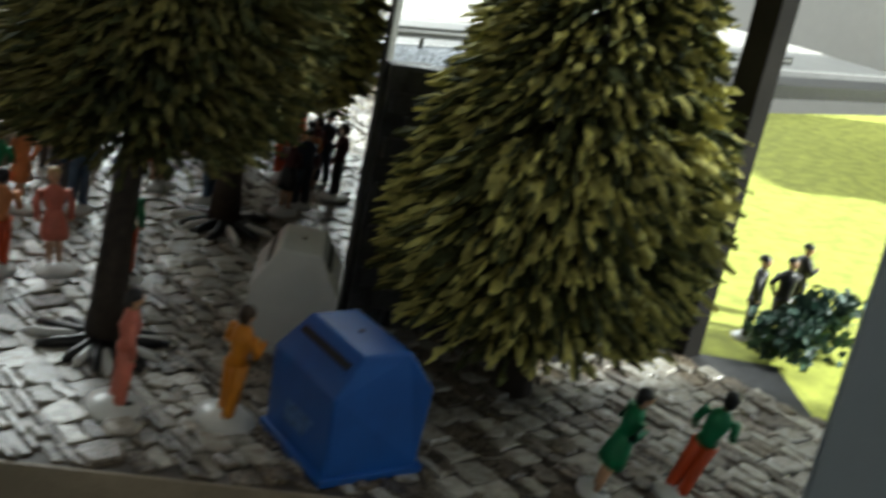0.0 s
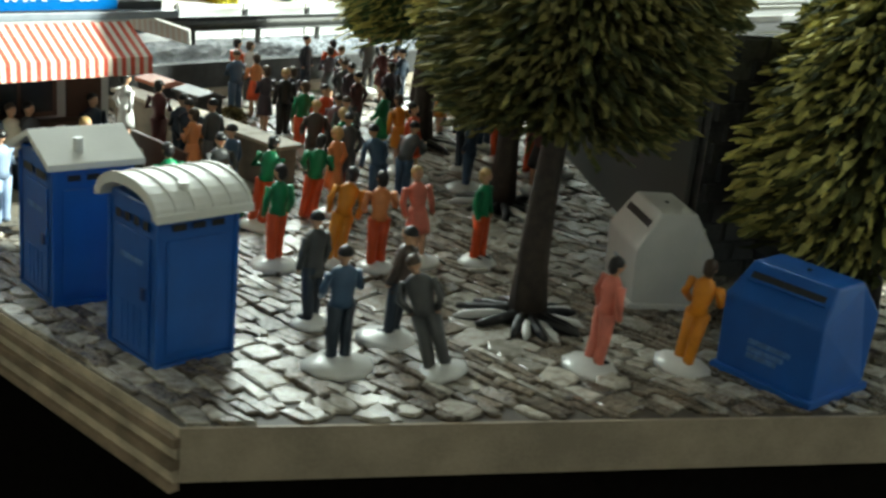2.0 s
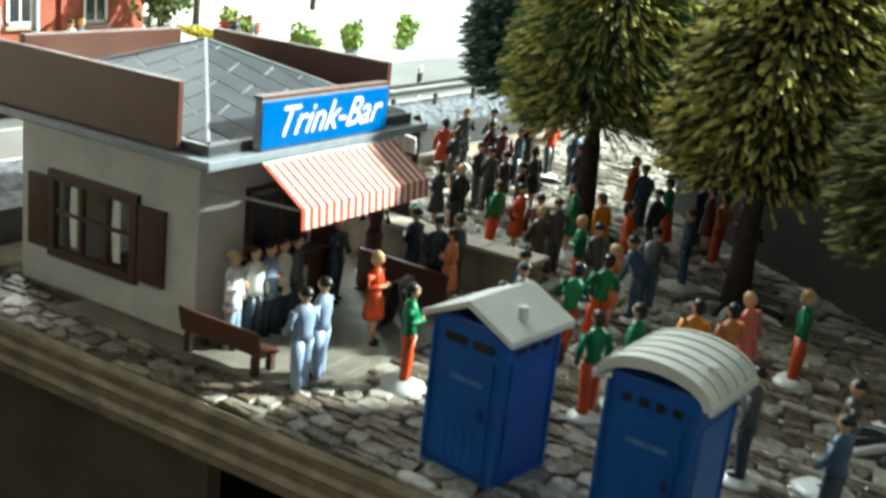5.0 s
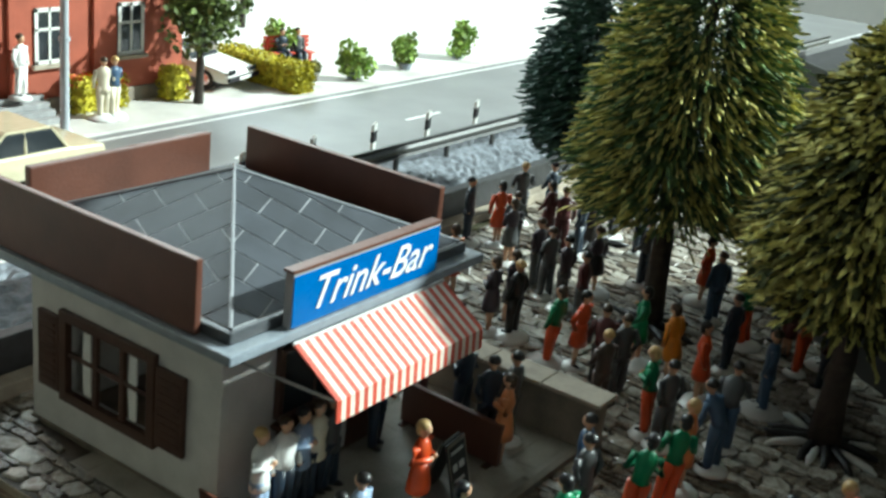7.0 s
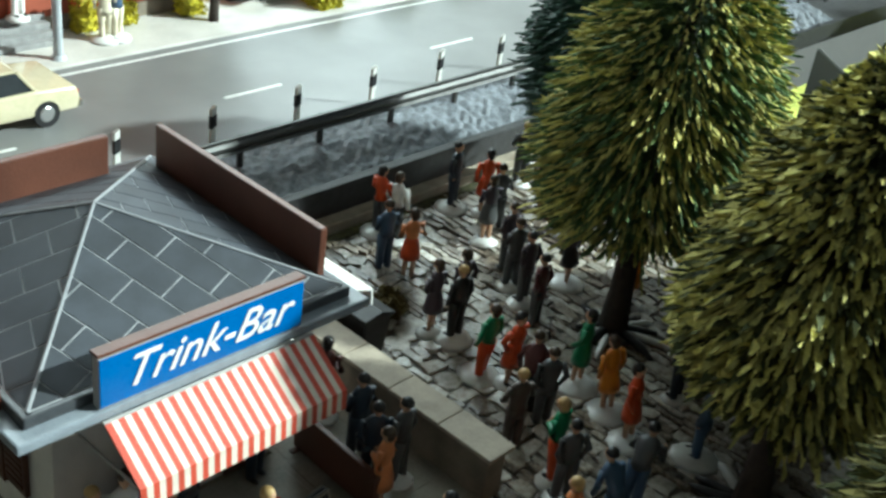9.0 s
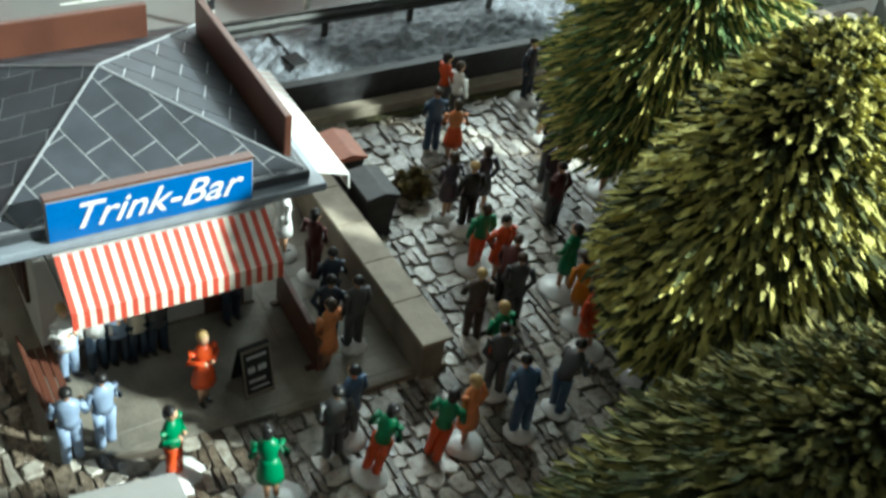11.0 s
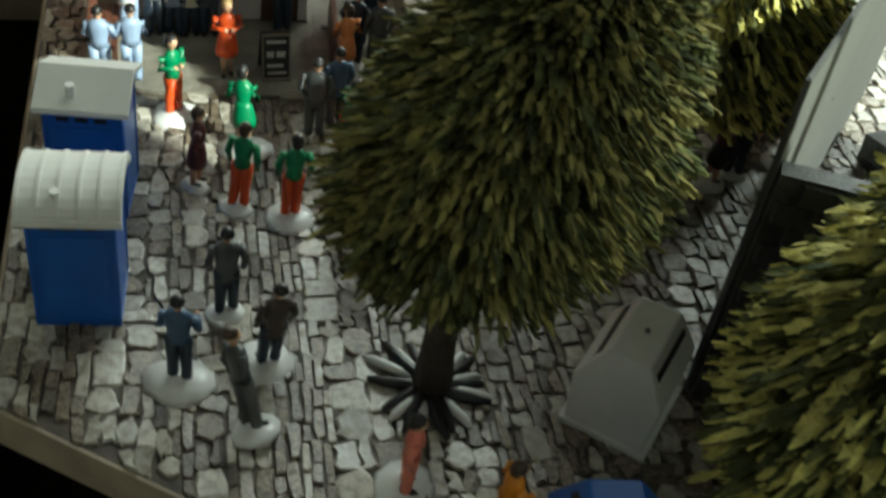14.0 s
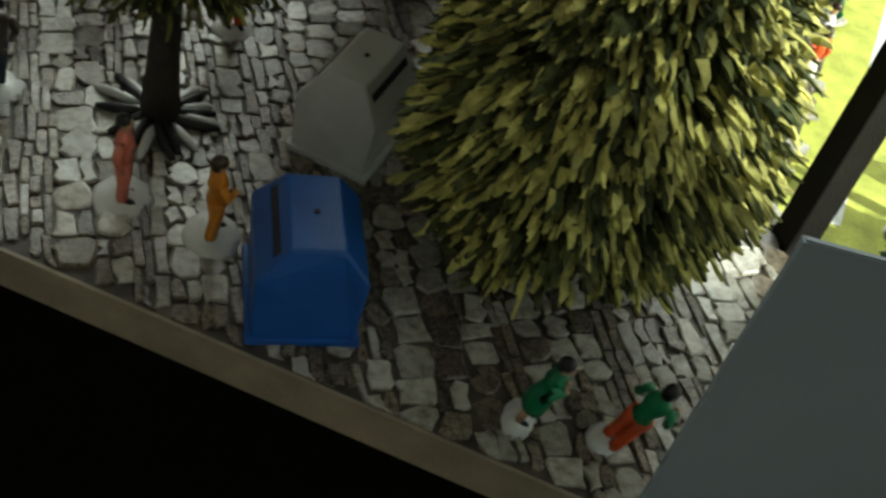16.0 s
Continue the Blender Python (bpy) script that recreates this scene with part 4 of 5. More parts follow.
    return raw(verts, faces, mats, False, np.concatenate(idx).tolist())


def tree(x, y, crown, z1, lean, label, trunk_r=0.22, roots=0, bend=0):
    t = thing("tree", label, "tree", "flocked trees on the square", at=(x, y, 0), turn=bend)
    b = Build()
    K = 8
    pts, rad = [], []
    for k in range(K + 1):
        s = k / K
        pts.append((lean[0] * (s * 0.95) ** 2.6 + 0.03 * math.sin(5 * s + x), lean[1] * (s * 0.95) ** 2.6 + 0.03 * math.cos(4 * s + y), z1 * s * 0.95))
        rad.append(trunk_r * (1.25 - 0.3 * min(1, s * 6)) * (1 - 0.75 * s) + 0.02)
    b.limb(pts, rad, 0, 9)
    o = new("trunk", b.mesh([M["bark"]]))
    o.parent = t
    c = new("crown", crown)
    c.parent = t
    rng = random.Random(int(x * 100))
    for i in range(roots):
        a = 2 * math.pi * i / roots + rng.uniform(-0.15, 0.15)
        L = rng.uniform(0.75, 1.25)
        b = Build()
        ca, sa = math.cos(a), math.sin(a)
        w = rng.uniform(-0.2, 0.2)
        b.limb([(0.1 * ca, 0.1 * sa, 0.16), (0.4 * L * ca, 0.4 * L * sa, 0.13), ((0.75 * ca - w * sa * 0.4) * L, (0.75 * sa + w * ca * 0.4) * L, 0.1), ((ca - w * sa) * L, (sa + w * ca) * L, 0.06)], [0.13, 0.1, 0.085, 0.05], 0)
        o = new("root", b.mesh([M["root"]]))
        o.parent = t
        b = Build()
        a += math.pi / roots
        ca, sa = math.cos(a), math.sin(a)
        if i % 3 != 2:
            b.limb([(0.25 * ca, 0.25 * sa, 0.1), (0.5 * L * ca, 0.5 * L * sa, 0.11), (0.9 * L * ca, 0.9 * L * sa, 0.08), (1.05 * L * ca, 1.05 * L * sa, 0.03)], [0.05, 0.085, 0.075, 0.03], 0)
            o = new("glue", b.mesh([M["glue"]]))
            o.parent = t
            o["label"] = "white dried glue between the roots"
    return t


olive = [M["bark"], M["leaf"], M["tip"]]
olive_shaded = [M["bark"], M["leaf_shaded"], M["tip_dull"]]
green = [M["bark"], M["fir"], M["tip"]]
blue_g = [M["bark"], M["fir_blue"], M["fir_blue"]]
# c1 carries shade in its flock colours; c2, c3 add sunlit tips over it
c1 = crown_mesh(1, 3.35, 8.9, 2.25, (1.4, -1.15), olive_shaded, 8200, 0.038, 0.55, 0.28, 0.9, 4)
c2 = crown_mesh(2, 1.3, 8.8, 2.6, (0.5, -0.2), [M["bark"], M["leaf_shaded"], M["tip"]], 8000, 0.05, 0.55, 0.38, 1.1, 7)
c3 = crown_mesh(3, 3.0, 9.2, 2.4, (0.5, -0.6), [M["bark"], M["leaf_shaded"], M["tip"]], 7600, 0.046, 0.65, 0.34, 1.0, 7)
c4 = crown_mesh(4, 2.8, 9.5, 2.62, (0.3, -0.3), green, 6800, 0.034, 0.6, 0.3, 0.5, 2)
c5 = crown_mesh(5, 2.6, 8.6, 2.35, (0.1, -0.1), blue_g, 3200, 0.045, tuft=2)
tree(13.76, 11.9, c1, 8.6, (1.4, -1.15), "leaning dark olive flocked model tree with bare lower trunk", 0.26, 11)
tree(19.25, 8.65, c2, 8.6, (0.5, -0.2), "olive model tree with yellow tips and branches to the ground", 0.26, 0)
tree(18.5, 16.5, c3, 9.0, (0.5, -0.6), "olive flocked model tree with yellow tips", 0.26, 9)
tree(21.1, 21.5, c4, 9.4, (0.3, -0.3), "green flocked model tree with yellow-green tips", 0.26, 8)
tree(24.9, 25.2, c5, 8.4, (0.1, -0.1), "blue-green flocked model fir", 0.24, 7)


# ---- figures: painted plastic dolls, one mesh each ----
def figure(x, y, kind, top, bottom, hair, turn, lean=(0, 0), glue=0.0, z=0.02, h=1.72):
    """kind: man, woman (trousers), dress, bent, sit. turn: degrees it faces, 0 is -y."""
    b = Build()
    s = h / 1.72
    rng = random.Random(int(x * 131 + y * 17))
    SK, HA, TO, BO, SH, GL = range(6)
    if not glue and x > 12.6 and rng.random() < 0.7:
        glue = rng.uniform(0.2, 0.32)
    if glue:
        n = 10
        rings = []
        for zz, r in ((-0.02, 1.1), (0.05, 1.0), (0.12, 0.7), (0.17, 0.3)):
            rings.append((rng.uniform(-0.03, 0.03), rng.uniform(-0.03, 0.03), zz * (0.6 + glue), r * glue * rng.uniform(0.95, 1.4), r * glue * rng.uniform(0.9, 1.3)))
        if glue > 0.42:
            for i in range(4):
                a = rng.uniform(0, 6.28)
                ox, oy, k = 0.5 * glue * math.cos(a), 0.5 * glue * math.sin(a), rng.uniform(0.5, 0.75)
                b.loft([(cx + ox, cy + oy, zz * rng.uniform(0.6, 0.9), rx * k, ry * k * rng.uniform(0.6, 1.0)) for cx, cy, zz, rx, ry in rings], GL, n)
            rings = [(cx, cy, zz, rx * 0.7, ry * 0.6) for cx, cy, zz, rx, ry in rings]
        b.loft(rings, GL, n)
    up = 0.08 if glue else 0.0
    step = rng.uniform(-0.05, 0.05)
    if kind in ("man", "woman", "bent"):
        wide = 0.13 if kind != "woman" else 0.11
        for sx, st in ((-1, step), (1, -step)):
            b.limb([(sx * wide * 0.75, st, up + 0.02), (sx * wide * 0.72, st * 0.8, up + 0.1), (sx * wide * 0.68, st * 0.4 - 0.01, up + 0.45), (sx * wide * 0.6, 0, up + 0.86)], [0.075, 0.078, 0.088, 0.115], BO)
            b.ball((sx * wide * 0.8, st - 0.06, up + 0.035), 0.06, 0.12, 0.045, SH, 7, 4)
    elif kind == "dress":
        for sx in (-1, 1):
            b.limb([(sx * 0.07, step * sx, up + 0.02), (sx * 0.065, step * sx, up + 0.3), (sx * 0.06, 0, up + 0.6)], [0.04, 0.055, 0.07], SK)
            b.ball((sx * 0.075, step * sx - 0.05, up + 0.03), 0.045, 0.1, 0.035, SH, 7, 4)
        b.loft([(0, 0, up + 0.5, 0.21, 0.17), (0, 0, up + 0.66, 0.2, 0.16), (0, 0, up + 0.9, 0.155, 0.125), (0, 0, up + 1.0, 0.125, 0.1)], BO, 11)
    hip = up + 0.84
    if kind == "sit":
        hip = 0.42
        b.loft([(0, 0, 0.02, 0.26, 0.2), (0, 0, 0.25, 0.22, 0.2), (0, 0, 0.44, 0.18, 0.15)], BO, 10)
        for sx in (-1, 1):
            b.limb([(sx * 0.1, 0, 0.42), (sx * 0.11, -0.33, 0.42), (sx * 0.11, -0.36, 0.05)], [0.1, 0.085, 0.06], BO)
    fw = 0.45 if kind == "bent" else 0.0
    tor = [(hip, 0.165, 0.125), (hip + 0.16, 0.15, 0.11), (hip + 0.36, 0.185, 0.125), (hip + 0.5, 0.19, 0.115), (hip + 0.57, 0.12, 0.085), (hip + 0.61, 0.055, 0.055)]
    if kind == "dress" or kind == "woman":
        tor = [(hip, 0.15, 0.125), (hip + 0.15, 0.115, 0.09), (hip + 0.34, 0.155, 0.135), (hip + 0.48, 0.16, 0.1), (hip + 0.55, 0.1, 0.08), (hip + 0.6, 0.05, 0.05)]
    if kind == "man" and rng.random() < 0.6:
        tor = [(hip - 0.14, 0.185, 0.14)] + tor
    b.loft([(0, -fw * max(0, q[0] - hip) ** 1.3, q[0] - (fw * 0.3) * max(0, q[0] - hip), q[1], q[2]) for q in tor], TO, 10)
    sh = hip + 0.5 - fw * 0.15
    sy = -fw * 0.42
    mode = rng.randint(0, 3)
    for sx in (-1, 1):
        if mode == 0:
            pts = [(sx * 0.19, sy, sh), (sx * 0.25, sy + 0.02, sh - 0.26), (sx * 0.23, sy - 0.05, sh - 0.5)]
        elif mode == 1:
            pts = [(sx * 0.19, sy, sh), (sx * 0.25, sy + 0.03, sh - 0.25), (sx * 0.06, sy - 0.17, sh - 0.2)]
        elif mode == 2:
            pts = [(sx * 0.19, sy, sh), (sx * 0.27, sy + 0.06, sh - 0.24), (sx * 0.17, sy + 0.02, sh - 0.46)]
        else:
            pts = [(sx * 0.19, sy, sh), (sx * 0.25, sy - 0.02, sh - 0.25), (sx * 0.2, sy - 0.16, sh - (0.4 if sx > 0 else 0.1))]
        b.limb(pts, [0.065, 0.058, 0.045], TO, 7)
        b.ball(pts[-1], 0.042, 0.042, 0.05, SK, 6, 4)
    hy = sy - fw * 0.16
    hz = hip + 0.755 - fw * 0.2
    b.limb([(0, hy * 0.9, hip + 0.57 - fw * 0.2), (0, hy, hz)], [0.05, 0.045], SK, 7)
    b.ball((0, hy - 0.01, hz), 0.088, 0.1, 0.118, SK, 9, 7)
    b.ball((0, hy + 0.015, hz + 0.03), 0.1, 0.11, 0.115, HA, 9, 5, 1.0, -0.12)
    if kind in ("dress", "woman"):
        b.ball((0, hy + 0.055, hz - 0.02), 0.09, 0.07, 0.12, HA, 8, 5)
    me = b.mesh([M["skin"], P[hair], P[top], P[bottom], P["black"], M["glue"]])
    o = new("figure", me)
    o.matrix_basis = Matrix.Translation((x * CM, y * CM, z * CM)) @ Euler((radians(lean[0]), radians(lean[1]), 0)).to_matrix().to_4x4() @ Euler((0, 0, radians(turn))).to_matrix().to_4x4() @ Matrix.Diagonal((s * 1.14, s * 1.14, s, 1))
    names = {"orange": "orange", "green": "green", "grey": "dark grey", "navy": "navy", "blue": "blue", "pale": "pale blue", "amber": "yellow", "pink": "pink", "maroon": "maroon", "purple": "purple-grey", "peach": "peach", "cream": "cream", "whitec": "white", "black": "black", "brownc": "brown"}
    what = {"man": "jacket and", "woman": "top and", "dress": "dress with", "bent": "bent top and", "sit": "seated top and"}[kind]
    low_part = {"dress": "hem"}.get(kind, "trousers")
    tagged(o, "plastic doll in %s %s %s %s%s" % (names[top], what, names[bottom], low_part, " with glue" if glue else ""), "figurine", "dolls on the square")
    return o


CROWD = (
    # on and before the terrace
    (8.5, 20.28, "man", "pale", "pale", "black", 170, 0), (9.1, 20.38, "man", "pale", "pale", "black", 190, 0), (9.9, 19.2, "woman", "green", "orange", "black", 40, 0.34),
    (11.2, 18.1, "dress", "green", "green", "black", 160, 0.36), (10.95, 20.65, "dress", "orange", "orange", "blond", 10, 0), (12.55, 18.6, "man", "grey", "grey", "black", 170, 0), (12.98, 18.85, "man", "blue", "grey", "black", 200, 0),
    (12.95, 17.95, "woman", "green", "orange", "black", 120, 0), (14.15, 17.85, "woman", "green", "orange", "black", 130, 0), (14.8, 17.85, "dress", "peach", "peach", "blond", 200, 0),
    (10.27, 17.0, "dress", "maroon", "maroon", "hairb", 90, 0.2), (11.0, 16.4, "woman", "green", "orange", "hairb", 150, 0.22), (11.9, 16.1, "woman", "green", "orange", "black", 180, 0.32),
    (12.8, 15.6, "woman", "amber", "amber", "black", 140, 0.2), (13.35, 15.05, "woman", "peach", "orange", "black", 150, 0.24),
    (14.25, 14.85, "dress", "pink", "pink", "blond", -20, 0.28), (15.2, 14.25, "woman", "green", "orange", "blond", 15, 0.3),
    # the four men and the two beside the banks
    (10.72, 13.75, "man", "grey", "navy", "black", 185, 0.22), (9.98, 12.3, "man", "blue", "navy", "black", 165, 0.37), (11.3, 12.58, "man", "brownc", "navy", "black", 195, 0.34),
    (11.03, 11.28, "man", "grey", "grey", "hairb", 120, 0.27),
    (13.1, 10.08, "woman", "pink", "pink", "black", 70, 0.31), (14.3, 9.27, "woman", "amber", "amber", "hairb", 100, 0.31),
    # inside the terrace wall and in the queue
    (13.6, 21.1, "man", "navy", "navy", "black", 150, 0), (14.0, 21.9, "man", "navy", "navy", "black", 175, 0), (14.05, 20.9, "man", "grey", "grey", "black", 190, 0),
    (13.35, 20.6, "dress", "peach", "peach", "hairb", 200, 0), (14.15, 23.0, "woman", "maroon", "maroon", "black", 120, 0),
    (12.2, 22.5, "man", "navy", "navy", "black", 0, 0), (13.9, 23.95, "dress", "whitec", "whitec", "black", 90, 0),
    (8.98, 22.2, "man", "whitec", "pale", "blond", 20, 0), (9.5, 22.2, "man", "whitec", "navy", "hairb", -10, 0), (9.9, 22.2, "man", "pale", "navy", "black", 10, 0), (10.25, 22.2, "man", "cream", "navy", "hairb", 0, 0), (10.62, 22.2, "man", "grey", "navy", "black", 15, 0),
    # crowd on the square
    (18.95, 25.65, "dress", "peach", "orange", "hairb", 160, 0), (18.0, 23.3, "man", "black", "black", "blond", 175, 0), (17.5, 22.1, "woman", "green", "orange", "hairb", 180, 0.33),
    (17.75, 21.6, "dress", "orange", "orange", "black", 0, 0.2), (16.4, 20.3, "man", "brownc", "brownc", "blond", 160, 0), (17.45, 20.85, "bent", "maroon", "black", "hairb", 120, 0),
    (17.4, 20.4, "man", "grey", "grey", "hairb", 150, 0), (18.9, 20.75, "dress", "green", "green", "black", 200, 0.36), (18.7, 19.8, "dress", "amber", "amber", "hairb", 170, 0.3),
    (18.3, 19.0, "dress", "orange", "orange", "black", 20, 0.34), (19.9, 22.7, "man", "maroon", "grey", "black", 190, 0), (21.1, 24.6, "man", "purple", "grey", "hairb", 170, 0),
    (21.6, 25.7, "dress", "purple", "grey", "hairb", 160, 0), (22.2, 27.4, "man", "navy", "navy", "black", 20, 0), (22.6, 26.7, "dress", "orange", "orange", "black", 150, 0),
    (19.7, 27.45, "woman", "orange", "grey", "black", 90, 0), (19.8, 27.0, "woman", "whitec", "grey", "hairb", 100, 0),
    (18.75, 26.25, "man", "blue", "blue", "hairb", 170, 0), (17.75, 23.75, "dress", "purple", "purple", "hairb", 180, 0), (18.65, 23.8, "dress", "purple", "grey", "hairb", 180, 0),
    (16.3, 19.2, "woman", "green", "orange", "blond", 185, 0.27), (15.95, 18.75, "man", "grey", "grey", "black", 160, 0), (16.85, 17.9, "bent", "grey", "blue", "black", 100, 0.2),
    (18.95, 17.9, "man", "blue", "blue", "hairb", 200, 0.32), (15.9, 17.7, "bent", "blue", "blue", "black", 170, 0), (20.2, 19.2, "man", "navy", "navy", "black", 170, 0.2),
    (21.8, 19.4, "woman", "green", "orange", "black", 190, 0.3), (22.5, 20.5, "man", "blue", "blue", "hairb", 150, 0.2), (23.4, 21.2, "dress", "orange", "orange", "black", 10, 0.3),
    (22.0, 18.5, "dress", "maroon", "maroon", "black", 200, 0), (22.6, 18.9, "man", "navy", "navy", "black", 160, 0), (22.1, 17.65, "woman", "maroon", "black", "hairb", 210, 0),
    (23.6, 24.8, "man", "navy", "navy", "black", 190, 0), (21.8, 23.3, "dress", "purple", "black", "hairb", 170, 0.3), (20.3, 23.4, "man", "purple", "grey", "black", 180, 0), (20.6, 24.0, "man", "grey", "grey", "hairb", 160, 0.2),
    (23.2, 22.7, "man", "grey", "navy", "black", 180, 0.25), (24.0, 26.0, "dress", "maroon", "maroon", "black", 180, 0), (24.7, 27.3, "man", "grey", "grey", "blond", 140, 0), (22.4, 26.1, "man", "grey", "grey", "hairb", 140, 0),
    (23.9, 25.5, "bent", "maroon", "maroon", "hairb", 120, 0), (20.3, 17.0, "dress", "maroon", "black", "hairb", 100, 0.25), (20.9, 17.3, "man", "navy", "navy", "black", 180, 0.2),
    (21.3, 18.0, "woman", "peach", "orange", "black", 170, 0.2), (25.5, 26.8, "man", "navy", "navy", "black", 170, 0), (22.3, 21.9, "dress", "amber", "amber", "hairb", 30, 0.2),
    (26.0, 25.0, "woman", "orange", "grey", "black", 160, 0), (25.2, 23.8, "man", "blue", "navy", "black", 150, 0),
    # by the grey board
    (18.05, 5.7, "dress", "green", "green", "black", 60, 0.22), (19.2, 5.2, "woman", "green", "orange", "black", 120, 0.2),
)
TILT = {(11.3, 12.58): (3, 5), (11.03, 11.28): (-14, -11), (13.1, 10.08): (6, 0), (14.3, 9.27): (7, 0), (19.2, 5.2): (12, 8), (18.05, 5.7): (12, 4), (15.2, 14.25): (0, 0), (12.8, 15.6): (2, 11), (12.95, 17.95): (4, 9), (14.15, 17.85): (3, 7)}
for x, y, kind, top, bottom, hair, turn, glue in CROWD:
    lean = (0, 0)
    if kind in ("woman", "dress") and glue:
        lean = (random.uniform(-5, 5), random.uniform(-5, 5))
    lean = TILT.get((x, y), lean)
    figure(x, y, kind, top, bottom, hair, turn, lean, glue, z=0.06 if 20 < y < 25.6 and x < 15 or not glue else 0.03)


# ---- right side: grey boards, rocks, post, lawn ----
def upright(name, x0, y0, x1, y1, thick, z0, z1, m, label, cat):
    d = Vector((x1 - x0, y1 - y0)).normalized()
    n = Vector((d.y, -d.x)) * thick
    return fixed(name, prism([(x0, y0), (x1, y1), (x1 + n.x, y1 + n.y), (x0 + n.x, y0 + n.y)], z0, z1, 0.02), M[m], label, cat)


upright("wall_back_board", 17.95, 11.75, 25.6, 20.75, 0.09, -0.5, 6.0, "board_grey", "tall grey board standing behind the trees", "board")
upright("wall_near_board", 17.5, 2.6, 27, -1.5, 0.08, -0.9, 7.0, "greyslab", "blue-grey board standing at the table edge", "board")
# added out of view: keeps direct sun off the paving by the near board
upright("wall_sun_blocker", 27.3, -1.65, 40.0, -7.0, 0.08, -0.9, 13.0, "greyslab", "unseen blue-grey board added to block the sun from the corner", "board")
fixed("wall_post", box(23.7, 24.25, 8.5, 9.05, -0.6, 10.5, 0.04), M["post"], "dark brown timber post", "post")
dark_wall = upright("wall_masonry", 18.0, 11.51, 22.0, 9.76, -0.35, -0.5, 4.6, "rock", "dark stone wall behind the olive tree", "stone wall")
wall_dir = Vector((3.2, -1.4)).normalized()
block = raw([(x, y, z) for z in (0.02, 0.36) for x, y in ((0.02, 0), (0.58, 0), (0.54, -0.07), (0.06, -0.07))], [(0, 1, 5, 4), (1, 2, 6, 5), (2, 3, 7, 6), (3, 0, 4, 7), (4, 5, 6, 7), (3, 2, 1, 0)], M["rock"])
for row in range(12):
    for col in range(7):
        d = 0.62 * col + (0.3 if row % 2 else 0.04)
        o = new("stone_block", block)
        o.parent = dark_wall
        o.matrix_basis = pose((18.0 + wall_dir.x * d) * CM, (11.51 + wall_dir.y * d) * CM, (0.38 * row) * CM, 0, 0, math.degrees(math.atan2(wall_dir.y, wall_dir.x)))
fixed("lawn", prism([(23.7, 9.0), (21.6, 6.2), (30, 0), (90, 0), (90, 27), (37, 27)], -0.6, -0.1), M["grass"], "bright yellow-green lawn in the sun", "lawn")
fixed("lawn_path", prism([(25.0, 9.3), (25.25, 9.2), (33, 19.2), (32.75, 19.3)], -0.1, -0.092), M["paint"], "white line on the lawn", "line")
# kerb black here paints the shade lying on this strip of ground
fixed("pavement_east", prism([(20.0, 4.1), (21.6, 2.8), (25.5, 7.6), (23.8, 8.95)], -0.4, -0.02), M["kerb"], "paving strip beyond the joint, darkened in place of shade", "paving")


def rock(x, y, z, r, seed):
    rng = random.Random(seed)
    bm = bmesh.new()
    bmesh.ops.create_icosphere(bm, subdivisions=2, radius=r)
    off = Vector((rng.uniform(-9, 9), rng.uniform(-9, 9), rng.uniform(-9, 9)))
    for v in bm.verts:
        v.co *= 1 + 0.45 * noise.noise(v.co * (1.3 / r) + off)
        v.co.z *= 0.85
    o = part("rock", bm, M["rock"])
    o.matrix_basis = pose(x * CM, y * CM, z * CM, rng.uniform(0, 90), 0, rng.uniform(0, 360))
    tagged(o, "dark wet-looking rock of the embankment", "rock", "rocks behind the grey board")


rr = random.Random(7)
for k in range(46):
    s = rr.uniform(0.2, 8.5)
    w = rr.uniform(0.7, 3.6)
    r = rr.uniform(0.45, 0.85)
    rock(18.4 + 0.66 * s + 0.75 * w, 11.6 + 0.75 * s - 0.66 * w, r * 0.55 + 0.3 * w * rr.random() - 0.1, r, k)


def small_tree(x, y, z, h, r, seed, leafm, label, cat, group="", trunk=True):
    t = thing(cat, label, cat, group, at=(x, y, z))
    rng = np.random.default_rng(seed)
    if trunk:
        b = Build()
        b.limb([(0, 0, -0.05), (0.03, 0, h * 0.3), (0, 0.03, h * 0.6), (0.02, 0, h * 0.85)], [0.17, 0.13, 0.1, 0.04], 0)
        for i in range(6):
            a = i * 1.05
            b.limb([(0, 0, h * 0.4), (0.35 * r * math.cos(a), 0.35 * r * math.sin(a), h * 0.55), (0.7 * r * math.cos(a), 0.7 * r * math.sin(a), h * 0.72)], [0.06, 0.04, 0.02], 0, 5)
        o = new("trunk", b.mesh([M["bark"]]))
        o.parent = t
    lo = h * 0.3 if trunk else 0.0
    verts, faces = [], []
    quad = np.array([(-0.6, -1, 0), (0.6, -1, 0), (0.75, 0.2, 0.2), (0, 1, 0), (-0.75, 0.2, 0.2)], float)
    blobs = [(rng.normal(0, 0.5, 3), rng.uniform(0.45, 0.7)) for _ in range(9)]
    for i in range(1500 if trunk else 520):
        c, br = blobs[rng.integers(len(blobs))]
        d = rng.normal(0, 1, 3)
        d /= np.linalg.norm(d)
        p = (c * 0.55 + d * br * rng.uniform(0.6, 1.0))
        p = np.array([p[0] * r, p[1] * r, lo + (h - lo) * (0.5 + 0.5 * max(-1, min(1, p[2])))])
        a = rng.normal(0, 1, (3, 3))
        q, _ = np.linalg.qr(a)
        b = len(verts)
        verts.extend(list(p + (quad * rng.uniform(0.06, 0.13)) @ q))
        faces.append(tuple(range(b, b + 5)))
    o = new("crown", raw(np.array(verts), faces, M[leafm]))
    o.parent = t
    return t


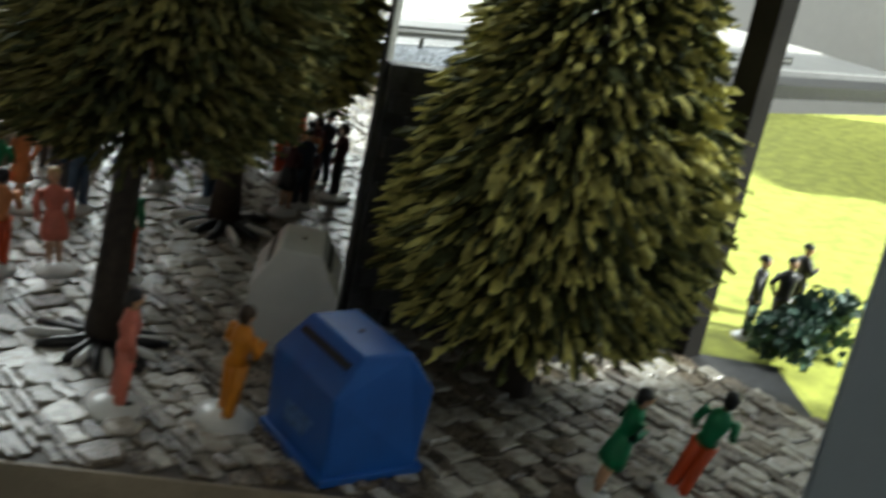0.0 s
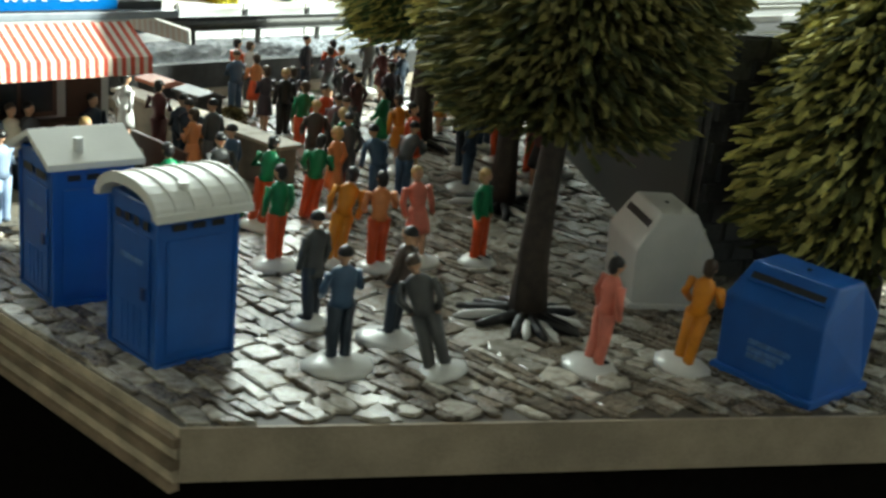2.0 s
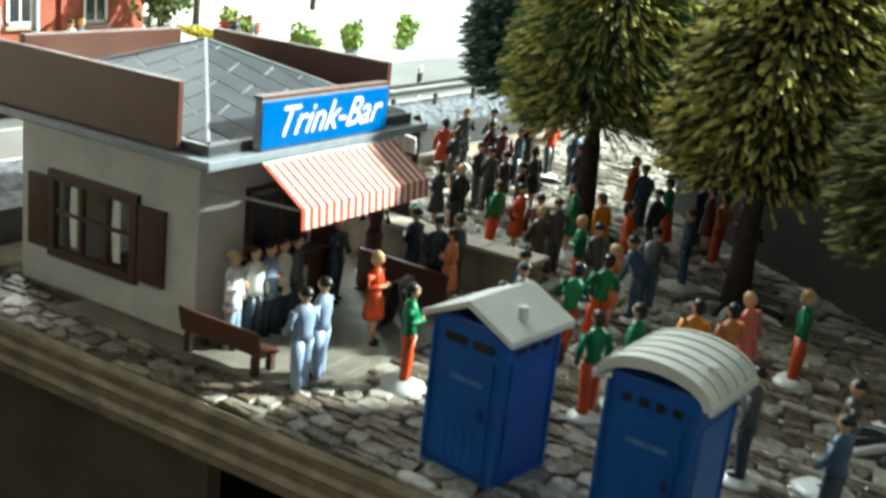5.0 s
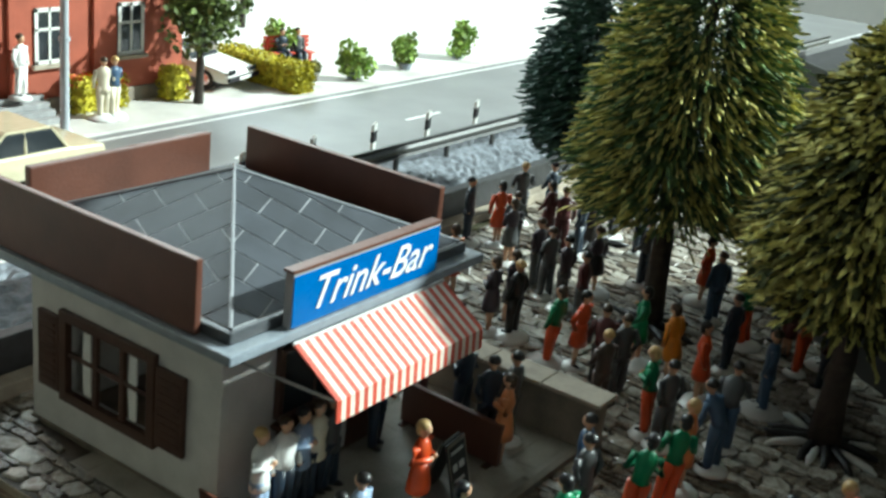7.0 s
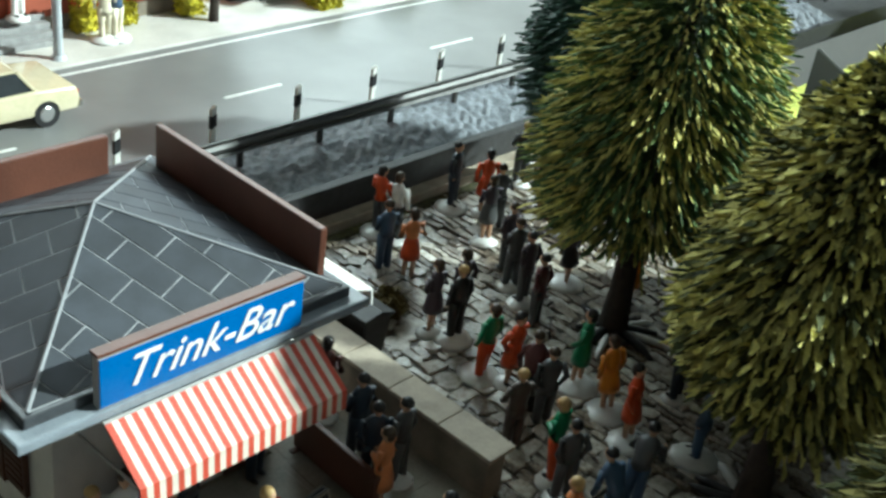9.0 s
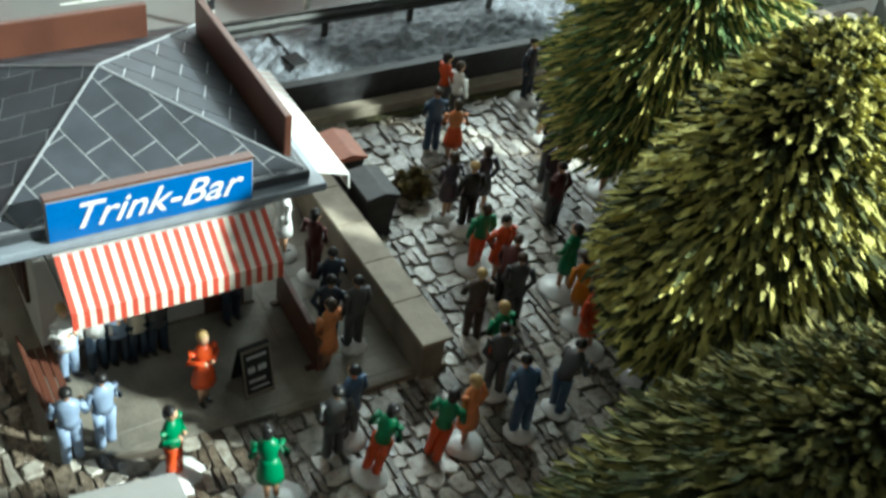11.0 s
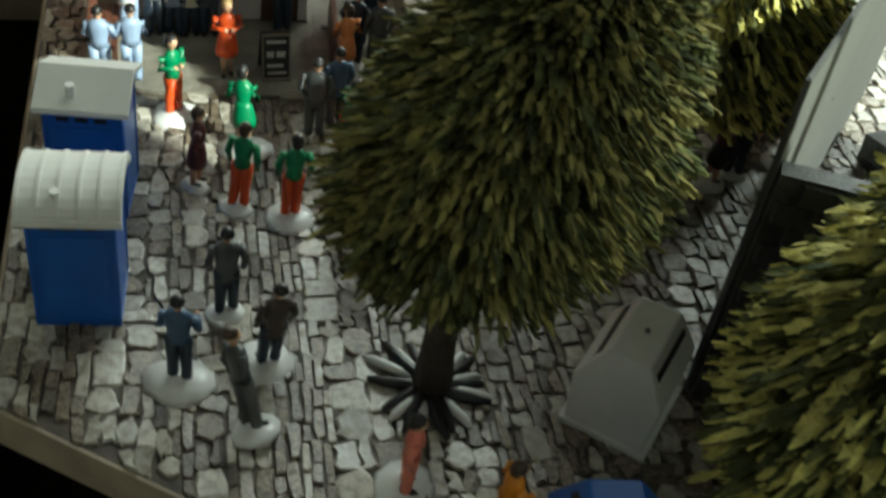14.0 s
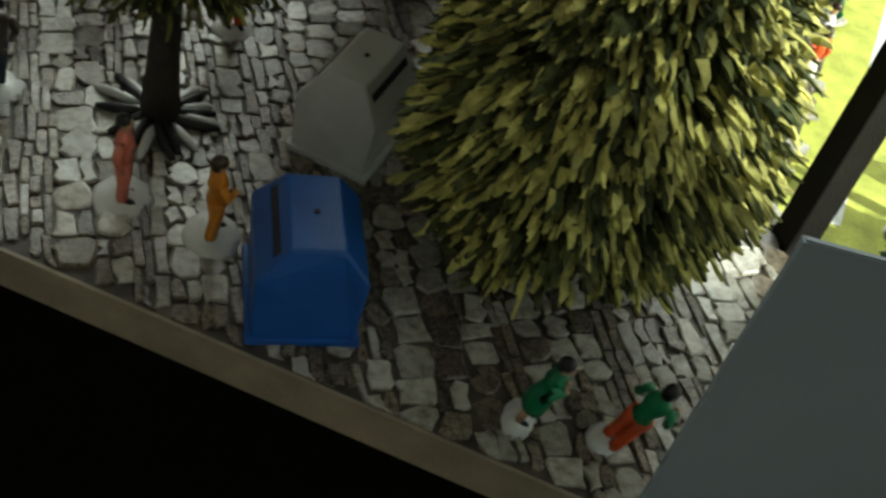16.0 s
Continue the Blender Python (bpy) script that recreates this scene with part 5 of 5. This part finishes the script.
# ---- far side of the road ----
def house():
    t = thing("house", "red brick house with white windows and a green door", "house", at=(0, 0, 1.28))
    X0, X1, Y, H = 6.0, 23.3, 39.6, 9.5
    part("wall", box(X0, X1, Y, Y + 6, 0, H), M["house_red"], t)
    part("plinth", box(X0, X1, Y - 0.08, Y - 0.003, 0, 0.45, 0.02), M["concrete"], t)
    for k in range(5):
        x = 17.55 + (k - 2) * 2.92
        if k == 1:
            d = part("door", box(x + 0.5, x + 1.45, Y - 0.06, Y - 0.003, 0.75, 3.0, 0.02), M["door_green"], t, "dark green front door")
            part("door_frame", box(x + 0.38, x + 0.5, Y - 0.1, Y - 0.003, 0.75, 3.1, 0.02), M["white"], d)
            part("door_frame", box(x + 1.45, x + 1.57, Y - 0.1, Y - 0.003, 0.75, 3.1, 0.02), M["white"], d)
            continue
        for z in (1.45, 5.4):
            w = part("window", box(x + 0.22, x + 1.22, Y - 0.03, Y - 0.003, z, z + 1.6), M["glass"], t)
            part("sill", box(x + 0.12, x + 1.32, Y - 0.16, Y - 0.004, z - 0.12, z, 0.02), M["cap"], w)
            for a, b, c, e in ((0.22, 0.34, 0, 1.6), (1.1, 1.22, 0, 1.6), (0.68, 0.76, 0, 1.6), (0.22, 1.22, 0, 0.12), (0.22, 1.22, 1.48, 1.6), (0.22, 1.22, 0.95, 1.03)):
                part("frame_bar", box(x + a, x + b, Y - 0.06, Y - 0.031, z + c, z + e, 0.008), M["white"], w)
    for x in (16.9, 19.75):
        part("pilaster", box(x, x + 0.22, Y - 0.12, Y - 0.003, 0, H, 0.02), M["house_red"], t)
    part("roof", profile([(Y - 0.4, H), (Y + 3, H + 3), (Y + 6.4, H), (Y + 6.4, H + 0.15), (Y + 3, H + 3.2), (Y - 0.4, H + 0.15)], X0 - 0.3, X1 + 0.3, "x"), M["slate_dark"], t)
    for i in range(4):
        part("step", box(14.4, 17.9, 38.55 + 0.26 * i, 39.48, 0.0 + 0.16 * i, 0.16 + 0.16 * i, 0.015), M["step"], t, "grey stone door step")


house()


def car(x, y, turn, paint, label, boxy):
    t = thing("car", label, "car", "model cars", at=(x, y, 1.2 if boxy else 1.28), turn=turn)
    L, W = (4.9, 1.95) if boxy else (4.5, 1.85)
    low_z, belt, roof = 0.3, 0.92, 1.5
    pr = [(0.05, low_z), (L - 0.05, low_z), (L, 0.6), (L - 0.1, 0.85), (L * 0.72, belt), (L * 0.24, belt + 0.02), (0.08, 0.88), (0, 0.6)]
    if not boxy:
        pr = [(0.05, low_z), (L - 0.05, low_z), (L + 0.02, 0.5), (L - 0.2, 0.68), (L * 0.68, 0.88), (L * 0.1, belt), (0.0, 0.85), (0, 0.55)]
    part("body", profile(pr, -W / 2, W / 2, "y", 0.07), paint, t, "", True)
    c0, c1 = (L * 0.2, L * 0.73) if boxy else (L * 0.06, L * 0.68)
    gp = [(c0, belt - 0.05), (c1, belt - 0.05), (c1 - 0.75, roof - 0.06), (c0 + 0.55, roof - 0.06)]
    part("glasshouse", profile(gp, -W / 2 + 0.1, W / 2 - 0.1, "y", 0.05), M["glass"], t, "dark car windows")
    part("roof", profile([(c0 + 0.45, roof - 0.08), (c1 - 0.68, roof - 0.08), (c1 - 0.85, roof), (c0 + 0.6, roof)], -W / 2 + 0.16, W / 2 - 0.16, "y", 0.02), paint, t)
    for px in (c0 + 0.1, (c0 + c1) / 2, c1 - 0.1):
        top_x = min(max(px, c0 + 0.55), c1 - 0.78)
        for s in (-1, 1):
            part("pillar", rod((px, s * (W / 2 - 0.09), belt - 0.03), (top_x, s * (W / 2 - 0.15), roof - 0.05), 0.045, n=6), paint, t)
    for px in (L * 0.18, L * 0.8):
        for s in (-1, 1):
            w = part("wheel", rod((px, s * (W / 2 - 0.2), 0.33), (px, s * (W / 2 + 0.015), 0.33), 0.33, n=20), M["black"], t, "black tyre")
            part("hubcap", rod((px, s * (W / 2 + 0.012), 0.33), (px, s * (W / 2 + 0.03), 0.33), 0.2, 0.17, n=16), M["chrome"], w)
    for e in (-0.06, L - 0.02):
        part("bumper", box(e, e + 0.1, -W / 2 - 0.02, W / 2 + 0.02, 0.36, 0.52, 0.03), M["chrome"] if boxy else M["black"], t)
    for s in (-1, 1):
        part("headlight", box(L - 0.05, L + 0.01, s * W * 0.36 - 0.18, s * W * 0.36 + 0.18, 0.58, 0.74, 0.02), M["glass"], t)
        part("tail_light", box(-0.03, 0.03, s * W * 0.36 - 0.15, s * W * 0.36 + 0.15, 0.6, 0.74, 0.02), M["red"], t)
    part("number_plate", box(L + 0.081, L + 0.09, -0.35, 0.35, 0.38, 0.5), M["white"], t)


car(15.95, 35.2, 180, M["car_cream"], "cream saloon car driving on the road", True)
car(24.35, 43.3, -76, M["white"], "white hatchback parked beside the house", False)


def lamp_post(x, y):
    t = thing("street_lamp", "grey painted street lamp post on the pavement", "street lamp", at=(x, y, 1.28))
    part("base", rod((0, 0, 0), (0, 0, 0.12), 0.24, 0.16, 12), M["lamp_grey"], t)
    part("pole", rod((0, 0, 0.1), (0, 0, 8), 0.13, 0.09, 12), M["lamp_grey"], t)
    part("collar", rod((0, 0, 2.55), (0, 0, 2.65), 0.16, 0.16, 12), M["lamp_grey"], t)
    part("arm", rod((0, 0, 7.9), (0, -1.5, 8.2), 0.06, 0.05, 8), M["lamp_grey"], t)
    part("head", box(-0.2, 0.2, -2.2, -1.4, 8.1, 8.3, 0.05), M["lamp_grey"], t)


lamp_post(17.35, 37.7)


def clipped(x0, x1, y0, y1, z, h, m, label, group="", flowers=False):
    t = thing("hedge", label, "hedge", group, at=(x0, y0, z))
    W, D = x1 - x0, y1 - y0
    bm = box(0.05, W - 0.05, 0.05, D - 0.05, 0, h - 0.05, 0.08)
    part("core", bm, M[m], t)
    rng = np.random.default_rng(int(x0 * 10))
    verts, faces, idx = [], [], []
    tri = np.array([(-1, -0.7, 0), (1, -0.7, 0), (0.6, 0.8, 0.2), (-0.6, 0.8, 0.2)], float)
    for i in range(int(900 * (W * D + W * h + D * h) / 3)):
        f = rng.integers(5)
        p = np.array([rng.random() * W, rng.random() * D, rng.random() * h])
        if f == 0:
            p[2] = h
        elif f in (1, 2):
            p[0] = 0 if f == 1 else W
        else:
            p[1] = 0 if f == 3 else D
        q, _ = np.linalg.qr(rng.normal(0, 1, (3, 3)))
        b = len(verts)
        verts.extend(list(p + rng.normal(0, 0.03, 3) + (tri * rng.uniform(0.03, 0.075)) @ q))
        faces.append((b, b + 1, b + 2, b + 3))
        idx.append(1 if flowers and p[2] > h * 0.72 and rng.random() < 0.5 else 0)
    o = new("foliage", raw(np.array(verts), faces, [M[m], M["flower"]], False, idx))
    o.parent = t
    return t


clipped(18.75, 20.6, 39.0, 39.45, 1.28, 1.05, "hedge", "yellow-green hedge with orange flowers before the house", "", True)
clipped(22.15, 22.95, 38.85, 39.4, 1.28, 1.0, "hedge", "clipped yellow-green bush beside the house")
clipped(26.4, 27.35, 37.5, 41.2, 1.28, 0.95, "hedge", "long clipped yellow-green hedge along the drive")
small_tree(22.85, 38.3, 1.28, 4.2, 1.5, 11, "broad", "green broadleaf model tree before the house", "tree")
for i, (x, y) in enumerate(((30.2, 38.1), (33.5, 38.2), (37.5, 38.5), (30.0, 41.5))):
    t = small_tree(x, y, 1.28, 1.5, 0.62, 20 + i, "broad_light", "light green shrub in a small pot", "shrub", "potted shrubs on the pavement", False)
    part("pot", rod((0, 0, 0), (0, 0, 0.25), 0.2, 0.26, 12), M["greyslab"], t)
t = small_tree(28.2, 38.6, 1.28, 0.75, 0.5, 31, "leaf", "low dark green bush at the end of the hedge", "shrub", "", False)
small_tree(33.5, 47, 1.28, 8.5, 2.4, 41, "broad", "green broadleaf model tree far behind the road", "tree")
small_tree(20.5, 52, 1.28, 9, 2.8, 42, "broad", "green broadleaf model tree far behind the road", "tree")
small_tree(45.5, 50, 1.28, 9, 2.6, 43, "broad", "green broadleaf model tree far behind the road", "tree")


def red_bench(x, y, turn):
    t = thing("bench", "red wooden bench on the pale pavement", "bench", at=(x, y, 1.28), turn=turn)
    for i in range(3):
        part("seat_slat", box(0, 2.0, 0.16 * i, 0.16 * i + 0.13, 0.42, 0.47, 0.01), M["red"], t)
        part("back_slat", box(0, 2.0, 0.5, 0.55, 0.58 + 0.16 * i, 0.7 + 0.16 * i, 0.01), M["red"], t)
    for xx in (0.15, 1.75):
        part("leg", box(xx, xx + 0.1, 0.02, 0.12, 0, 0.42), M["red"], t)
        part("leg", box(xx, xx + 0.1, 0.45, 0.55, 0, 0.95), M["red"], t)


red_bench(28.9, 41.0, -15)
figure(29.6, 41.1, "sit", "navy", "navy", "black", -15, z=1.32)
figure(30.3, 40.95, "sit", "grey", "navy", "hairb", -15, z=1.32)
figure(19.15, 38.3, "man", "cream", "cream", "hairb", 160, z=1.3)
figure(19.5, 38.25, "man", "blue", "cream", "blond", 190, z=1.3)
figure(17.05, 39.2, "man", "whitec", "whitec", "hairb", 20, z=1.95)


def far_building(x0, x1, y, h, m, label):
    t = thing("apartment_building", label, "building", "buildings far behind the road", at=(0, 0, 1.28))
    part("wall", box(x0, x1, y, y + 8, 0, h), M[m], t)
    part("roof", profile([(y - 0.4, h), (y + 4, h + 3), (y + 8.4, h), (y + 8.4, h + 0.2), (y + 4, h + 3.2), (y - 0.4, h + 0.2)], x0 - 0.4, x1 + 0.4, "x"), M["slate_dark"], t)
    x = x0 + 1
    while x < x1 - 1.6:
        for z in (1.3, 4.6):
            w = part("window", box(x, x + 1.1, y - 0.06, y - 0.003, z, z + 1.7, 0.02), M["white"], t)
            part("pane", box(x + 0.1, x + 1.0, y - 0.068, y - 0.06, z + 0.1, z + 1.6), M["glass"], w)
        x += 2.4


far_building(26, 44, 62, 9, "plaster", "white plastered building far behind the road")
far_building(48, 72, 58, 8, "cream_wall", "cream building far behind the road")
far_building(-14, 4, 42, 9, "cream_wall", "cream building beside the road")


def east_building():
    t = thing("apartment_building", "cream building beyond the lawn", "building", at=(0, 0, -0.1))
    part("wall", prism([(52, 8), (74, 2), (78, 14), (56, 20)], 0, 8), M["cream_wall"], t)
    part("roof", prism([(51, 7.6), (74.6, 1), (79, 14.4), (55.4, 21)], 8, 8.6), M["slate_dark"], t)
    for k in range(6):
        u = k / 6
        w = part("window", box(-0.6, 0.6, -0.05, 0.05, 0, 1.8, 0.02), M["glass"], t)
        w.matrix_basis = pose((51.95 + 4 * u) * CM, (9 + 12 * u) * CM, 3 * CM, 0, 0, 71.5)


east_building()
for i in range(9):
    figure(25.9 + 0.62 * i, 12.6 + 0.78 * i, "man" if i % 2 else "dress", ("orange", "whitec", "green", "whitec", "orange", "whitec", "pink", "whitec", "green")[i], "whitec", "hairb", 200 + 30 * i, z=-0.1)
# dolls all black and bushes dark: backlit silhouettes put into their colour
figure(26.3, 8.9, "man", "black", "black", "black", 30, z=-0.1)
figure(28.4, 9.2, "man", "black", "black", "black", 60, z=-0.1)
figure(27.2, 8.8, "man", "black", "black", "black", -30, z=-0.1)
small_tree(25.9, 7.7, -0.1, 1.3, 0.8, 51, "fir_blue", "low bush darkened to a silhouette at the edge of the lawn", "shrub", "", False)
small_tree(27.1, 7.9, -0.1, 1.6, 0.95, 52, "fir_blue", "low bush darkened to a silhouette at the edge of the lawn", "shrub", "", False)

# ---- small things on the square ----
t = thing("shovel", "black shovel lying on the gravel verge", "shovel", at=(16.6, 29.1, 1.1), turn=100)
part("blade", profile([(0, 0), (0.55, 0.02), (0.6, 0.07), (0.05, 0.05)], -0.22, 0.22, "y", 0.01), M["black"], t)
part("handle", rod((0.55, 0, 0.05), (1.6, 0, 0.2), 0.045), M["black"], t)
t = small_tree(17.5, 24.8, 0.02, 0.55, 0.45, 61, "moss_leaf", "low withered shrub on the paving", "shrub", "", False)

# ---- terrace flags and paving stones ----
rs = random.Random(3)


def stone_mesh(pts, h, tilt):
    """One stone: outline points, rounded over at the top."""
    n = len(pts)
    cx, cy = sum(p[0] for p in pts) / n, sum(p[1] for p in pts) / n
    v = [(x, y, -0.03) for x, y in pts]
    v += [(x, y, h * 0.55 + tilt[0] * (x - cx) + tilt[1] * (y - cy)) for x, y in pts]
    v += [(cx + (x - cx) * 0.86, cy + (y - cy) * 0.9, h + tilt[0] * (x - cx) + tilt[1] * (y - cy)) for x, y in pts]
    f = [(i, (i + 1) % n, n + (i + 1) % n, n + i) for i in range(n)]
    f += [(n + i, n + (i + 1) % n, 2 * n + (i + 1) % n, 2 * n + i) for i in range(n)]
    f.append(tuple(range(2 * n, 3 * n)))
    return v, f


def outline(x0, x1, y0, y1, jit):
    """A worn four-sided outline with broken corners."""
    c = min(x1 - x0, y1 - y0) * rs.uniform(0.05, 0.34)
    j = lambda: rs.uniform(-jit, jit)
    pts = [(x0 + c, y0), (x1 - c, y0), (x1, y0 + c), (x1, (y0 + y1) / 2), (x1, y1 - c), (x1 - c, y1), (x0 + c, y1), (x0, y1 - c), (x0, (y0 + y1) / 2), (x0, y0 + c)]
    return [(x + j(), y + j()) for x, y in pts]


def clamp(pts):
    out = []
    for x, y in pts:
        d = (Vector((x, y)) - CORNER).dot(Vector((-EDGE.y, EDGE.x)))
        if d < 0.02:
            x, y = x - EDGE.y * (0.02 - d), y + EDGE.x * (0.02 - d)
        x = max(x, 7.215)
        out.append((x, y))
    return out


terrace = bpy.data.objects["terrace"]
y = 20.45
while y < 25.4:
    dy = rs.uniform(0.7, 1.2)
    x = 8.2 + rs.uniform(-0.2, 0)
    while x < 15.3:
        dx = rs.uniform(0.8, 1.6)
        if not (8.6 < x + dx / 2 < 12.8 and y + dy / 2 > 22.9):
            pts = [(max(8.17, min(15.43, a)), max(19.9, min(25.58, b))) for a, b in outline(x + 0.02, min(x + dx, 15.4) - 0.02, y + 0.02, y + dy - 0.02, 0.035)]
            v, f = stone_mesh(pts, 0.065, (0, 0))
            o = new("flagstone", raw(v, f, M["slab"]))
            o.parent = terrace
        x += dx
    y += dy
x = 8.3
while x < 15.3:
    dx = rs.uniform(0.9, 1.5)
    lo_y = 20.35 - 0.24 * (x - 8.15) if x < 9.6 else 20.0
    v, f = stone_mesh(outline(x + 0.02, min(x + dx, 15.4) - 0.02, lo_y, 20.43, 0.02), 0.065, (0, 0))
    o = new("flagstone", raw(v, f, M["slab"]))
    o.parent = terrace
    x += dx

floor_ob = bpy.data.objects["floor"]
near, rest_v, rest_f = [], [], []
x = 7.0
while x < 35.5:
    w = rs.choice((0.13, 0.16, 0.2, 0.26, 0.34, 0.42, 0.5)) * rs.uniform(0.85, 1.15)
    y = -1 + rs.uniform(0, 0.5)
    while y < 28.0:
        L = rs.uniform(0.32, 0.62) if w > 0.36 else rs.uniform(0.3, 0.85)
        cx, cy = x + w / 2, y + L / 2
        wob = 0.14 * math.sin(cy * 0.9 + cx * 0.35) + 0.06 * math.sin(cy * 2.3 + cx)
        if inside(cx + wob, cy, board) and not inside(cx + wob, cy, [(8.2, 20.3), (9.6, 19.95), (15.4, 19.75), (15.4, 25.5), (12.7, 25.5), (12.7, 27.2), (8.7, 27.2), (8.2, 25.5)]):
            cells = [(x, x + w)]
            if w > 0.3 and rs.random() < 0.4:
                m = x + w * rs.uniform(0.35, 0.65)
                cells = [(x, m), (m, x + w)]
            for a, b in cells:
                g = 0.012
                pts = clamp([(px + wob, py) for px, py in outline(a + g, b - g, y + g, y + L - g, 0.055 if w > 0.3 else 0.035 if w > 0.2 else 0.02)])
                xs, ys = [p[0] for p in pts], [p[1] for p in pts]
                if max(xs) - min(xs) < 0.08 or max(ys) - min(ys) < 0.08:
                    continue
                h = rs.uniform(0.015, 0.06)
                v, f = stone_mesh(pts, h, (rs.uniform(-0.09, 0.09), rs.uniform(-0.07, 0.07)))
                near.append((cx, cy, v, f, b - a < 0.21 and rs.random() < 0.85 or rs.random() < 0.22))
        y += L
    x += w
near.sort(key=lambda s: abs(s[0] - 12.2) * 0.8 + abs(s[1] - 11.3))
joined = {False: ([], []), True: ([], [])}
for k, (cx, cy, v, f, brown) in enumerate(near):
    if k < 300:
        o = new("stone", raw(v, f, M["stone_brown"] if brown else M["stone"]))
        o.parent = floor_ob
    else:
        vs, fs = joined[brown]
        b = len(vs)
        vs.extend(v)
        fs.extend(tuple(i + b for i in q) for q in f)
for brown, (vs, fs) in joined.items():
    o = new("stones", raw(vs, fs, M["stone_brown_far"] if brown else M["stone_far"]))
    o.parent = floor_ob
    tagged(o, kind="stuff")
